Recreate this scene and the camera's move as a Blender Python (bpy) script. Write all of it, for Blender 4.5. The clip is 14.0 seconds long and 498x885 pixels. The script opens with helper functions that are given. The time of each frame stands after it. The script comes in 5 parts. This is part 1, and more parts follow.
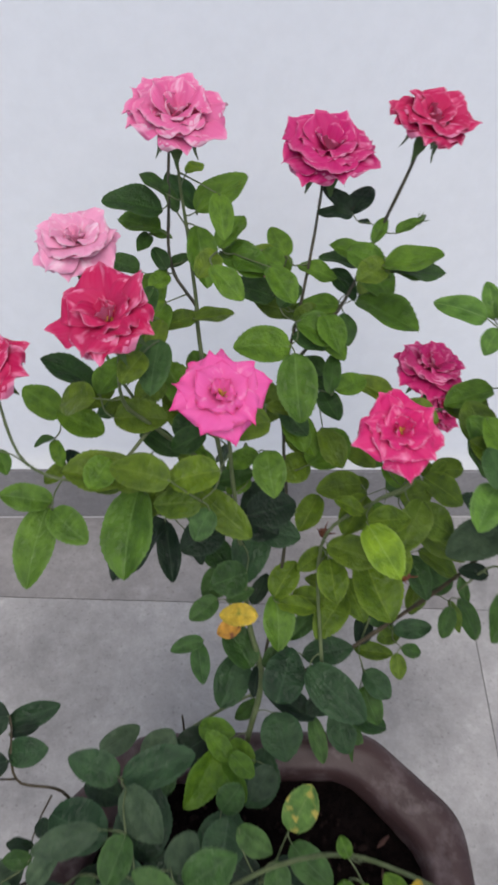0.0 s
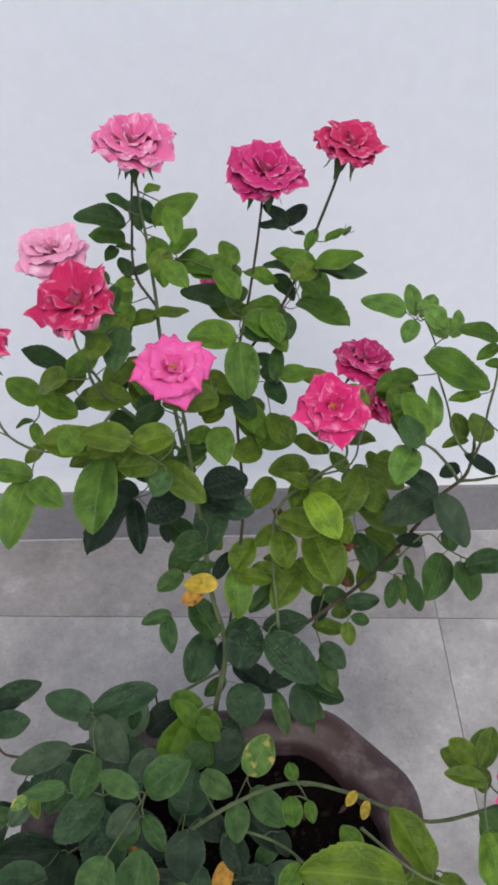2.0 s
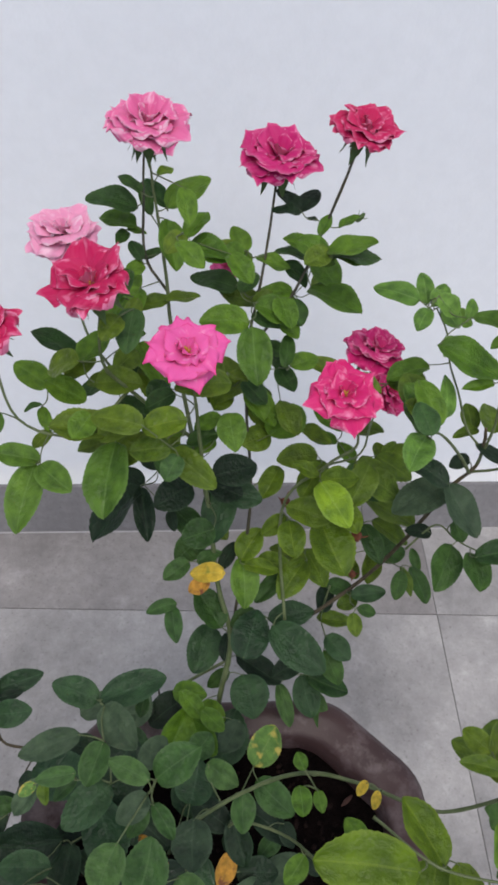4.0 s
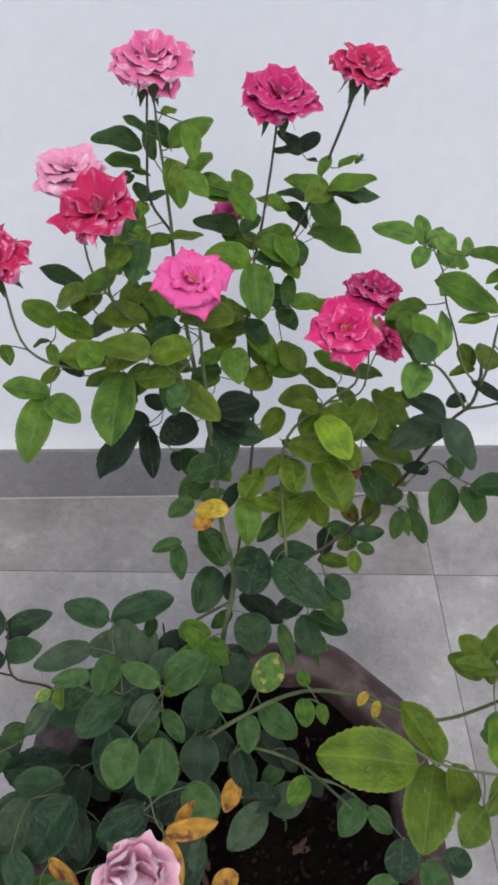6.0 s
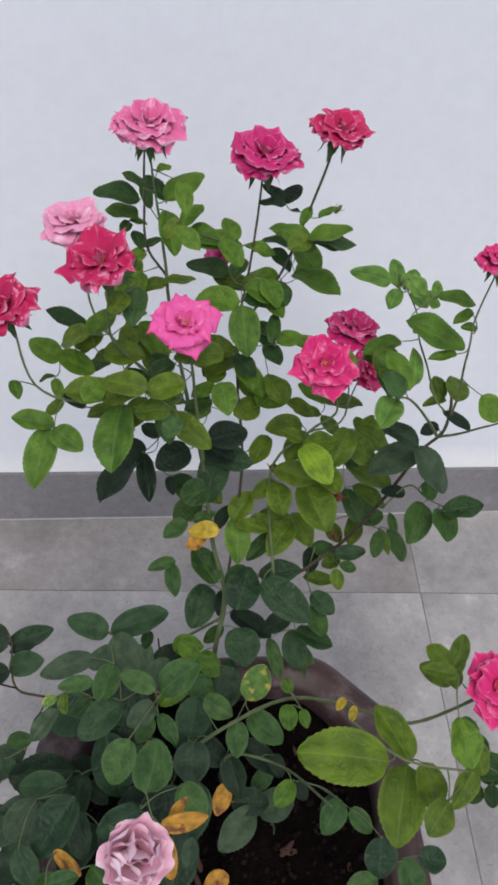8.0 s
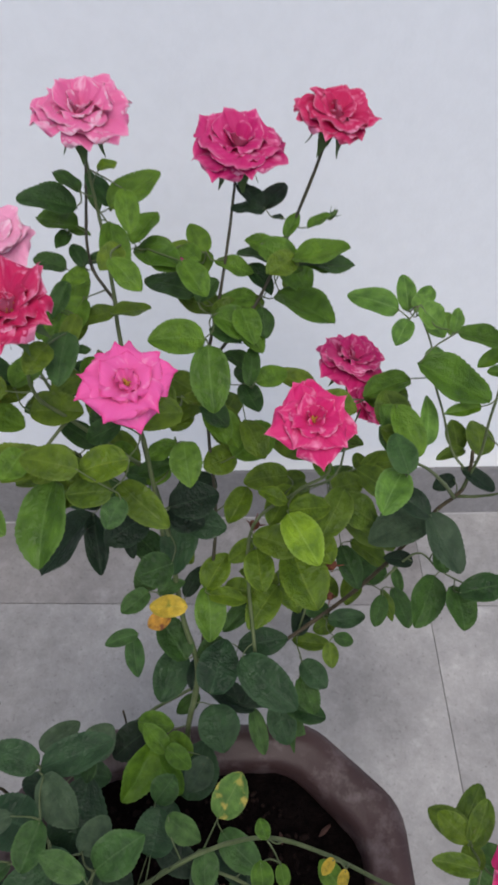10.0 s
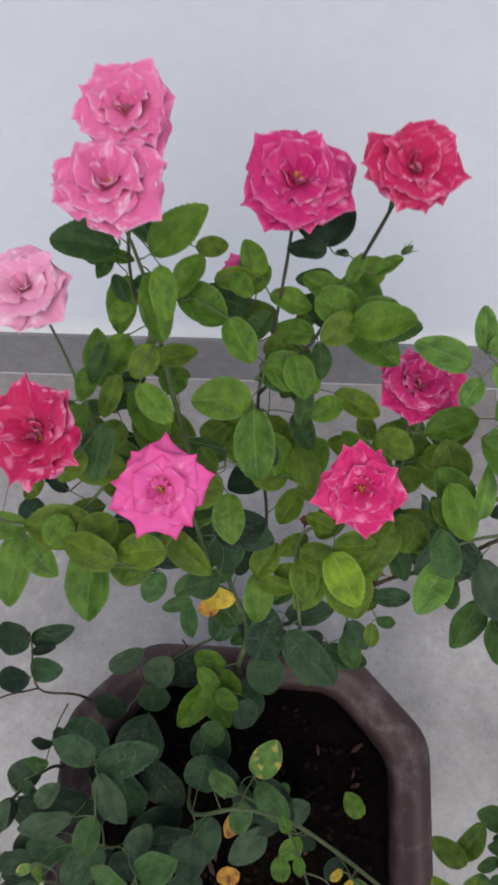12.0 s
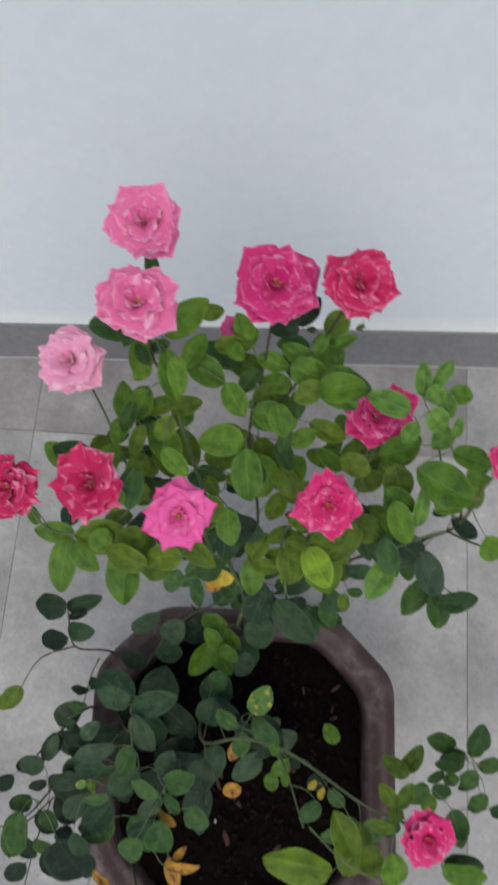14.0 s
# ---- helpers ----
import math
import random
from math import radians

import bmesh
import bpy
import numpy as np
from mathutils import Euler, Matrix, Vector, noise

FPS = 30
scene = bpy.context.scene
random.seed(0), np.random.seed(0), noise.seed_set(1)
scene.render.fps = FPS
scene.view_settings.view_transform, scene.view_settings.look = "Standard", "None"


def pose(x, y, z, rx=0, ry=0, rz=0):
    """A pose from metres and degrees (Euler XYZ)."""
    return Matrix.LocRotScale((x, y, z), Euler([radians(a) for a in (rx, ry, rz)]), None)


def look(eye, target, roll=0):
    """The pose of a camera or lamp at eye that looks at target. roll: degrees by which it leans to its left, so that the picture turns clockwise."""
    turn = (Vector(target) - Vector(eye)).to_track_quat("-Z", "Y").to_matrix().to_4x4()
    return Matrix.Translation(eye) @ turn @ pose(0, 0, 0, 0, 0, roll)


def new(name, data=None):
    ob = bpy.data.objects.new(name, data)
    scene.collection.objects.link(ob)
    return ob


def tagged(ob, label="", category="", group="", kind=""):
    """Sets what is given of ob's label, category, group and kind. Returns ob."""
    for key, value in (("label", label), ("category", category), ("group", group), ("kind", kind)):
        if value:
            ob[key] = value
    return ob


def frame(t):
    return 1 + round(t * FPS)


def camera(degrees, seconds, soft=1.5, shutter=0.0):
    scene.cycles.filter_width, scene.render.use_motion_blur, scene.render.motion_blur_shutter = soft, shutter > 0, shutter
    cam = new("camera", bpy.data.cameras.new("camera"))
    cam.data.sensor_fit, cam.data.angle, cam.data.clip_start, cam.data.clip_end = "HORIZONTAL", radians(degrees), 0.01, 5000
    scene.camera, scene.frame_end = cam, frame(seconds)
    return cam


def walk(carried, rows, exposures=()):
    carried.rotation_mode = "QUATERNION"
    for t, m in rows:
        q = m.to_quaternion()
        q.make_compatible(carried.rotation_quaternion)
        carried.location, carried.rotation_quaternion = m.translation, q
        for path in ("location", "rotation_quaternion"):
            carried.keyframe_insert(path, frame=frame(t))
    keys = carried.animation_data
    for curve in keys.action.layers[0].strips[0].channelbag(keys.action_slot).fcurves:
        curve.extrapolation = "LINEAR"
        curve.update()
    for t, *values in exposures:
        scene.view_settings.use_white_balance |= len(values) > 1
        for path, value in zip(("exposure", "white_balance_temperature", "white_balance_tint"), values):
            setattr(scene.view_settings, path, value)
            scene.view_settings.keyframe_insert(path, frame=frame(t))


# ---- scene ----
cam = camera(38.0, 14.0, soft=3.1, shutter=0.4)
PATH = [
    (0, (0.131, 0.217, 1.382), (0.213, 1.468, -0.176), 3.1),
    (0.5, (0.142, 0.126, 1.413), (0.252, 1.476, -0.059), 3.4),
    (0.6, (0.147, 0.121, 1.406), (0.249, 1.494, -0.044), 2.8),
    (1, (0.154, 0.113, 1.419), (0.26, 1.482, -0.035), 2.5),
    (1.5, (0.157, 0.108, 1.413), (0.269, 1.476, -0.041), 2.8),
    (2, (0.16, 0.108, 1.408), (0.271, 1.465, -0.057), 2.6),
    (4.3, (0.141, 0.104, 1.394), (0.27, 1.457, -0.073), 4.1),
    (4.5, (0.14, 0.102, 1.397), (0.258, 1.451, -0.076), 3.9),
    (5, (0.14, 0.086, 1.379), (0.259, 1.41, -0.115), 3.4),
    (5.5, (0.128, 0.072, 1.374), (0.259, 1.39, -0.124), 4.4),
    (6, (0.137, 0.054, 1.376), (0.274, 1.381, -0.114), 3.9),
    (6.5, (0.141, 0.046, 1.374), (0.282, 1.371, -0.117), 3.9),
    (7, (0.135, 0.037, 1.381), (0.276, 1.369, -0.105), 4.1),
    (7.2, (0.124, 0.013, 1.396), (0.305, 1.381, -0.051), 5.3),
    (9.3, (0.171, 0.11, 1.436), (0.26, 1.452, -0.045), 1.8),
    (9.5, (0.17, 0.142, 1.426), (0.28, 1.473, -0.062), 2.8),
    (10, (0.184, 0.197, 1.384), (0.313, 1.463, -0.159), 3.7),
    (10.5, (0.187, 0.223, 1.364), (0.308, 1.453, -0.208), 3.2),
    (11, (0.173, 0.264, 1.366), (0.246, 1.473, -0.226), 3.1),
    (11.5, (0.205, 0.381, 1.414), (0.239, 1.354, -0.333), 3.3),
    (12, (0.22, 0.413, 1.488), (0.098, 1.103, -0.385), -7.2),
    (12.5, (0.208, 0.421, 1.571), (0.125, 1.095, -0.31), -2.5),
    (13, (0.218, 0.439, 1.581), (0.129, 1.106, -0.302), -3.5),
    (13.5, (0.192, 0.432, 1.669), (0.07, 1.111, -0.208), -5.6),
    (14, (0.231, 0.438, 1.682), (0.124, 0.971, -0.243), -9.3),
]
walk(cam, [(t, look(eye, target, roll)) for t, eye, target, roll in PATH], [(0.0, 0.22, 6500, 10), (7.0, 0.22, 6500, 10), (9.5, 0.10, 6500, 10), (10.5, 0.18, 6500, 10), (12.0, 0.10, 6500, 10), (12.7, 0.09, 6500, 8), (13.5, 0.19, 6500, 7), (14.0, 0.04, 6500, 4)])
# ---------------- light ----------------
world = bpy.data.worlds.new("world")
scene.world = world
world.use_nodes = True
wn = world.node_tree.nodes
sky = wn.new("ShaderNodeTexSky")
sky.sky_type, sky.sun_disc = "NISHITA", False
sky.sun_elevation, sky.sun_rotation = radians(58), radians(176)
world.node_tree.links.new(sky.outputs[0], wn["Background"].inputs[0])
wn["Background"].inputs[1].default_value = 0.10
sun = new("sun", bpy.data.lights.new("sun", "SUN"))
sun.data.energy, sun.data.angle, sun.data.color = 2.5, radians(55), (1.0, 0.94, 0.87)
sun.matrix_world = look((0.15, -1.8, 3.25), (0, 0, 0))


# ---------------- materials ----------------
def material(name, rough=0.6, spec=0.4):
    m = bpy.data.materials.new(name)
    m.use_nodes = True
    b = m.node_tree.nodes["Principled BSDF"]
    b.inputs["Roughness"].default_value = rough
    b.inputs["Specular IOR Level"].default_value = spec
    return m, m.node_tree.nodes, m.node_tree.links, b


def noise_node(nodes, links, scale, detail=4.0, rough=0.55, coord="Object", stretch=None):
    tc = nodes.new("ShaderNodeTexCoord")
    n = nodes.new("ShaderNodeTexNoise")
    n.inputs["Scale"].default_value, n.inputs["Detail"].default_value, n.inputs["Roughness"].default_value = scale, detail, rough
    if stretch:
        mp = nodes.new("ShaderNodeMapping")
        mp.inputs["Scale"].default_value = stretch
        links.new(tc.outputs[coord], mp.inputs[0])
        links.new(mp.outputs[0], n.inputs["Vector"])
    else:
        links.new(tc.outputs[coord], n.inputs["Vector"])
    return n.outputs["Fac"]


def ramp(nodes, links, fac, *stops):
    r = nodes.new("ShaderNodeValToRGB")
    links.new(fac, r.inputs[0])
    e = r.color_ramp.elements
    e[0].position, e[0].color = stops[0][0], (*stops[0][1], 1)
    e[1].position, e[1].color = stops[-1][0], (*stops[-1][1], 1)
    for p, c in stops[1:-1]:
        k = e.new(p)
        k.color = (*c, 1)
    return r.outputs[0]


def mix(nodes, links, fac, a, b, kind="MIX"):
    x = nodes.new("ShaderNodeMix")
    x.data_type, x.blend_type = "RGBA", kind
    for sock, v in ((x.inputs[0], fac), (x.inputs[6], a), (x.inputs[7], b)):
        if isinstance(v, (int, float)):
            sock.default_value = v
        elif isinstance(v, tuple):
            sock.default_value = (*v, 1)
        else:
            links.new(v, sock)
    return x.outputs[2]


def bump(nodes, links, b, height, strength, dist):
    n = nodes.new("ShaderNodeBump")
    n.inputs["Strength"].default_value, n.inputs["Distance"].default_value = strength, dist
    links.new(height, n.inputs["Height"])
    links.new(n.outputs[0], b.inputs["Normal"])


def wall_material():
    m, n, l, b = material("white_wall_paint", 0.75, 0.25)
    c = ramp(n, l, noise_node(n, l, 1.3, 3), (0.3, (0.75, 0.772, 0.83)), (0.7, (0.79, 0.808, 0.86)))
    # wall colour turns paler in a soft, uneven band just above the skirting
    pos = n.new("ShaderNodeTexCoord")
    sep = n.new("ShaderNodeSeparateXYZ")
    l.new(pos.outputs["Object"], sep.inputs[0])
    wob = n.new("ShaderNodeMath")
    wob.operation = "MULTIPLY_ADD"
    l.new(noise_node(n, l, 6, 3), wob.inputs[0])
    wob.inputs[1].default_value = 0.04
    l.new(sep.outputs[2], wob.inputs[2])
    pale_band = ramp(n, l, wob.outputs[0], (0.185, (1, 1, 1)), (0.235, (0, 0, 0)))
    c = mix(n, l, pale_band, c, (0.88, 0.885, 0.90))
    f = ramp(n, l, noise_node(n, l, 45, 5), (0.35, (0.97, 0.97, 0.97)), (0.65, (1.0, 1.0, 1.0)))
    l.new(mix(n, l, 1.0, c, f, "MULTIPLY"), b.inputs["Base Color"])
    bump(n, l, b, noise_node(n, l, 160, 4), 0.15, 0.002)
    return m


def tile_material(name, dark, light, gloss):
    m, n, l, b = material(name, 0.5, 0.45)
    info = n.new("ShaderNodeObjectInfo")
    tc = n.new("ShaderNodeTexCoord")
    shift = n.new("ShaderNodeVectorMath")
    shift.operation = "MULTIPLY_ADD"
    l.new(info.outputs["Random"], shift.inputs[0])
    shift.inputs[1].default_value = (37, 71, 19)
    l.new(tc.outputs["Object"], shift.inputs[2])

    def grain(scale, detail, rough=0.55):
        k = n.new("ShaderNodeTexNoise")
        k.inputs["Scale"].default_value, k.inputs["Detail"].default_value, k.inputs["Roughness"].default_value = scale, detail, rough
        l.new(shift.outputs[0], k.inputs["Vector"])
        return k.outputs["Fac"]
    big = ramp(n, l, grain(4.5, 6, 0.62), (0.30, dark), (0.5, tuple(0.5 * (p + q) for p, q in zip(dark, light))), (0.72, light))
    fleck = ramp(n, l, grain(48, 9, 0.82), (0.33, (0.84, 0.83, 0.83)), (0.52, (1, 1, 1)), (0.69, (1.2, 1.2, 1.2)))
    pit = ramp(n, l, grain(150, 2), (0.27, (0.76, 0.75, 0.75)), (0.38, (1, 1, 1)))
    c = mix(n, l, 1.0, mix(n, l, 1.0, big, fleck, "MULTIPLY"), pit, "MULTIPLY")
    worn = ramp(n, l, grain(13, 5, 0.6), (0.60, (1, 1, 1)), (0.74, (1.28, 1.28, 1.29)))
    c = mix(n, l, 1.0, c, worn, "MULTIPLY")
    tint = ramp(n, l, info.outputs["Random"], (0.0, (0.95, 0.95, 0.95)), (1.0, (1.04, 1.04, 1.04)))
    l.new(mix(n, l, 1.0, c, tint, "MULTIPLY"), b.inputs["Base Color"])
    r = ramp(n, l, grain(9, 5), (0.3, (gloss, gloss, gloss)), (0.7, (gloss + 0.25, gloss + 0.25, gloss + 0.25)))
    l.new(r, b.inputs["Roughness"])
    bump(n, l, b, grain(110, 6, 0.7), 0.55, 0.002)
    return m


def plain_rough(name, a, c, scale, rough, strength=0.4, dist=0.003, spec=0.3):
    m, n, l, b = material(name, rough, spec)
    l.new(ramp(n, l, noise_node(n, l, scale, 6, 0.65), (0.3, a), (0.7, c)), b.inputs["Base Color"])
    bump(n, l, b, noise_node(n, l, scale * 3, 5), strength, dist)
    return m


def pot_material():
    m, n, l, b = material("brown_glaze", 0.42, 0.3)
    c = ramp(n, l, noise_node(n, l, 5, 5), (0.3, (0.036, 0.019, 0.019)), (0.7, (0.070, 0.041, 0.041)))
    dust = ramp(n, l, noise_node(n, l, 22, 6, 0.7), (0.5, (0, 0, 0)), (0.66, (1, 1, 1)))
    l.new(mix(n, l, dust, c, (0.115, 0.085, 0.086)), b.inputs["Base Color"])
    bump(n, l, b, noise_node(n, l, 45, 6, 0.7), 0.5, 0.003)
    return m


def leaf_material(name, dark, light, vein, rough=0.42, blotch=None, amount=0.0):
    """Blade colour with a paler midrib and side veins, varied from leaf to leaf; lets some light through."""
    m, n, l, b = material(name, rough, 0.24)
    info = n.new("ShaderNodeObjectInfo")
    geo = n.new("ShaderNodeNewGeometry")
    uv = n.new("ShaderNodeUVMap")
    sep = n.new("ShaderNodeSeparateXYZ")
    l.new(uv.outputs[0], sep.inputs[0])

    def calc(op, a, c=None):
        k = n.new("ShaderNodeMath")
        k.operation = op
        for s, v in zip(k.inputs, (a, c)):
            if v is None:
                continue
            if isinstance(v, (int, float)):
                s.default_value = v
            else:
                l.new(v, s)
        return k.outputs[0]

    own = calc("FRACT", calc("ADD", info.outputs["Random"], geo.outputs["Random Per Island"]))
    place = n.new("ShaderNodeCombineXYZ")
    l.new(calc("ADD", sep.outputs[0], calc("MULTIPLY", own, 31.0)), place.inputs[0])
    l.new(calc("MULTIPLY", sep.outputs[1], 1.5), place.inputs[1])

    def grain(scale, detail):
        t = n.new("ShaderNodeTexNoise")
        t.inputs["Scale"].default_value, t.inputs["Detail"].default_value = scale, detail
        l.new(place.outputs[0], t.inputs["Vector"])
        return t.outputs["Fac"]
    base = mix(n, l, own, dark, light)
    mott = ramp(n, l, grain(2.6, 4), (0.3, (0.56, 0.61, 0.58)), (0.7, (1.34, 1.28, 1.2)))
    base = mix(n, l, 1.0, base, mott, "MULTIPLY")
    across = calc("ABSOLUTE", calc("SUBTRACT", sep.outputs[0], 0.5))
    rib = calc("LESS_THAN", across, 0.022)
    wave = calc("SINE", calc("MULTIPLY", calc("SUBTRACT", sep.outputs[1], calc("MULTIPLY", across, 0.75)), 40.0))
    side = calc("MULTIPLY", calc("GREATER_THAN", wave, 0.95), 0.03)
    lines = calc("MAXIMUM", calc("MULTIPLY", rib, 0.3), side)
    edge = ramp(n, l, across, (0.40, (0, 0, 0)), (0.5, (0.35, 0.35, 0.35)))
    col = mix(n, l, edge, mix(n, l, lines, base, vein), vein)
    if blotch:
        f = ramp(n, l, grain(1.9, 3), (0.62 - amount, (0, 0, 0)), (0.72 - amount, (1, 1, 1)))
        col = mix(n, l, f, col, blotch)
    l.new(col, b.inputs["Base Color"])
    bump(n, l, b, calc("ADD", calc("MULTIPLY", rib, -0.4), calc("ADD", calc("MULTIPLY", grain(6.0, 3), 2.0), calc("MULTIPLY", grain(22.0, 3), 0.5))), 0.24, 0.05)
    gloss = ramp(n, l, grain(4.0, 4), (0.35, (rough - 0.10,) * 3), (0.65, (rough + 0.2,) * 3))
    l.new(gloss, b.inputs["Roughness"])
    tr = n.new("ShaderNodeBsdfTranslucent")
    l.new(mix(n, l, 1.0, col, (1.25, 1.25, 0.6), "MULTIPLY"), tr.inputs[0])
    sh = n.new("ShaderNodeMixShader")
    sh.inputs[0].default_value = 0.13
    l.new(b.outputs[0], sh.inputs[1])
    l.new(tr.outputs[0], sh.inputs[2])
    l.new(sh.outputs[0], n["Material Output"].inputs[0])
    return m


def petal_material(name, deep, pale, base, lip=None):
    """Petal colour: pale at the claw, streaked along the petal, a thin rim of its own colour; pale blotches, part
    petal, part painted highlight.
    """
    m, n, l, b = material(name, 0.5, 0.12)
    info = n.new("ShaderNodeObjectInfo")
    uv = n.new("ShaderNodeUVMap")
    sep = n.new("ShaderNodeSeparateXYZ")
    l.new(uv.outputs[0], sep.inputs[0])
    mp = n.new("ShaderNodeMapping")
    mp.inputs["Scale"].default_value = (7, 1.0, 1)
    l.new(uv.outputs[0], mp.inputs[0])
    st = n.new("ShaderNodeTexNoise")
    st.inputs["Scale"].default_value, st.inputs["Detail"].default_value = 1.6, 3
    l.new(mp.outputs[0], st.inputs["Vector"])
    streak = ramp(n, l, st.outputs["Fac"], (0.3, (0, 0, 0)), (0.75, (1, 1, 1)))
    tone = mix(n, l, info.outputs["Random"], deep, tuple(0.94 * d + 0.06 * p for d, p in zip(deep, pale)))
    col = mix(n, l, mix(n, l, 0.10, (0, 0, 0), streak), tone, pale)
    cloud = n.new("ShaderNodeTexNoise")
    cloud.inputs["Scale"].default_value, cloud.inputs["Detail"].default_value = 1.0, 2
    stretch = n.new("ShaderNodeMapping")
    stretch.inputs["Scale"].default_value = (4.2, 2.2, 1)
    l.new(uv.outputs[0], stretch.inputs[0])
    shift = n.new("ShaderNodeVectorMath")
    shift.operation = "MULTIPLY_ADD"
    l.new(info.outputs["Random"], shift.inputs[0])
    shift.inputs[1].default_value = (57, 31, 13)
    l.new(stretch.outputs[0], shift.inputs[2])
    l.new(shift.outputs[0], cloud.inputs["Vector"])
    # pale patches: the petal's own blotches, plus highlights put into the colour
    patch = ramp(n, l, cloud.outputs["Fac"], (0.58, (0, 0, 0)), (0.74, (0.8, 0.8, 0.8)))
    col = mix(n, l, patch, col, pale)
    claw = ramp(n, l, sep.outputs[1], (0.03, (1, 1, 1)), (0.22, (0, 0, 0)))
    col = mix(n, l, claw, col, base)
    rim = ramp(n, l, sep.outputs[1], (0.90, (0, 0, 0)), (1.0, (0.7, 0.7, 0.7) if lip else (0.3, 0.3, 0.3)))
    col = mix(n, l, rim, col, lip or pale)
    l.new(col, b.inputs["Base Color"])
    bump(n, l, b, st.outputs["Fac"], 0.25, 0.004)
    tr = n.new("ShaderNodeBsdfTranslucent")
    l.new(col, tr.inputs[0])
    sh = n.new("ShaderNodeMixShader")
    sh.inputs[0].default_value = 0.32
    l.new(b.outputs[0], sh.inputs[1])
    l.new(tr.outputs[0], sh.inputs[2])
    l.new(sh.outputs[0], n["Material Output"].inputs[0])
    return m


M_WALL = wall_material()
M_TILE = tile_material("grey_floor_tile", (0.18, 0.173, 0.174), (0.35, 0.338, 0.335), 0.36)
# for two cut tiles along the wall: a darker, warmer grey than the others
M_TILE_WARM = tile_material("dark_warm_grey_tile", (0.158, 0.147, 0.146), (0.305, 0.288, 0.284), 0.42)
M_SKIRT = tile_material("grey_skirting_tile", (0.155, 0.148, 0.155), (0.215, 0.207, 0.214), 0.4)
M_GROUT = plain_rough("grout", (0.14, 0.135, 0.135), (0.19, 0.185, 0.185), 80, 0.9)
M_SEAL = plain_rough("pale_grout", (0.34, 0.33, 0.34), (0.42, 0.41, 0.41), 80, 0.8)
M_POT = pot_material()
M_SOIL = plain_rough("dark_soil", (0.0015, 0.001, 0.001), (0.008, 0.005, 0.0045), 75, 0.95, 1.0, 0.01, 0.05)
M_CRUMB = plain_rough("soil_crumb", (0.003, 0.002, 0.002), (0.020, 0.012, 0.010), 30, 0.95, 0.4, 0.003, 0.05)
M_CANE = plain_rough("green_cane", (0.060, 0.086, 0.032), (0.125, 0.150, 0.070), 60, 0.5)
M_BARK = plain_rough("brown_cane", (0.022, 0.017, 0.011), (0.085, 0.068, 0.038), 70, 0.7)
M_DARKCANE = plain_rough("dark_young_cane", (0.030, 0.030, 0.018), (0.060, 0.052, 0.032), 60, 0.5)
M_SEPAL = plain_rough("sepal_green", (0.045, 0.09, 0.025), (0.09, 0.14, 0.045), 120, 0.6)
M_STAMEN = plain_rough("stamen_ochre", (0.35, 0.16, 0.03), (0.55, 0.3, 0.06), 300, 0.7)
M_HIP = plain_rough("withered_brown_red", (0.10, 0.03, 0.02), (0.2, 0.07, 0.035), 200, 0.8)
M_CHIP = plain_rough("reddish_bark_chip", (0.035, 0.016, 0.013), (0.075, 0.036, 0.028), 120, 0.9)
M_PALESTONE = plain_rough("pale_grit", (0.4, 0.37, 0.33), (0.55, 0.52, 0.48), 200, 0.8)
# d, b and k are also darkened: some shade among the leaves sits in them
LEAF = {
    "g": leaf_material("mid_green_leaf", (0.050, 0.116, 0.009), (0.088, 0.172, 0.013), (0.13, 0.23, 0.05)),
    "d": leaf_material("dark_green_leaf", (0.013, 0.041, 0.008), (0.038, 0.088, 0.016), (0.07, 0.14, 0.04)),
    "o": leaf_material("olive_leaf", (0.054, 0.098, 0.007), (0.092, 0.146, 0.010), (0.15, 0.21, 0.04)),
    "l": leaf_material("lime_leaf", (0.145, 0.245, 0.012), (0.19, 0.31, 0.018), (0.26, 0.38, 0.08)),
    "p": leaf_material("young_pale_leaf", (0.072, 0.160, 0.024), (0.108, 0.215, 0.036), (0.20, 0.33, 0.1)),
    "q": leaf_material("light_green_leaf", (0.056, 0.122, 0.013), (0.084, 0.164, 0.020), (0.15, 0.25, 0.07)),
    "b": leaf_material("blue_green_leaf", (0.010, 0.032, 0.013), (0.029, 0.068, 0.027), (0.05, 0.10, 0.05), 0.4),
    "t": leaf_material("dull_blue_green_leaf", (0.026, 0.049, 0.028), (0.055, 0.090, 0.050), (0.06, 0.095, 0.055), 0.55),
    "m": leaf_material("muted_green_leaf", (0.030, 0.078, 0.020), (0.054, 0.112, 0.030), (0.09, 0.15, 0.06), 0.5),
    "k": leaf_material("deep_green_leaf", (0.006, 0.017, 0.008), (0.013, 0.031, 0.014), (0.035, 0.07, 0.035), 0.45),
    "v": leaf_material("bright_olive_leaf", (0.062, 0.112, 0.005), (0.084, 0.142, 0.008), (0.19, 0.26, 0.03)),
    "y": leaf_material("yellow_leaf", (0.40, 0.28, 0.03), (0.48, 0.34, 0.04), (0.42, 0.38, 0.08), 0.5, (0.22, 0.21, 0.025), 0.02),
    "n": leaf_material("withered_leaf", (0.36, 0.17, 0.03), (0.44, 0.23, 0.04), (0.28, 0.17, 0.05), 0.7, (0.16, 0.06, 0.03), 0.08),
    "s": leaf_material("spotted_leaf", (0.085, 0.17, 0.035), (0.10, 0.20, 0.045), (0.18, 0.25, 0.08), 0.5, (0.38, 0.32, 0.07), 0.1),
}
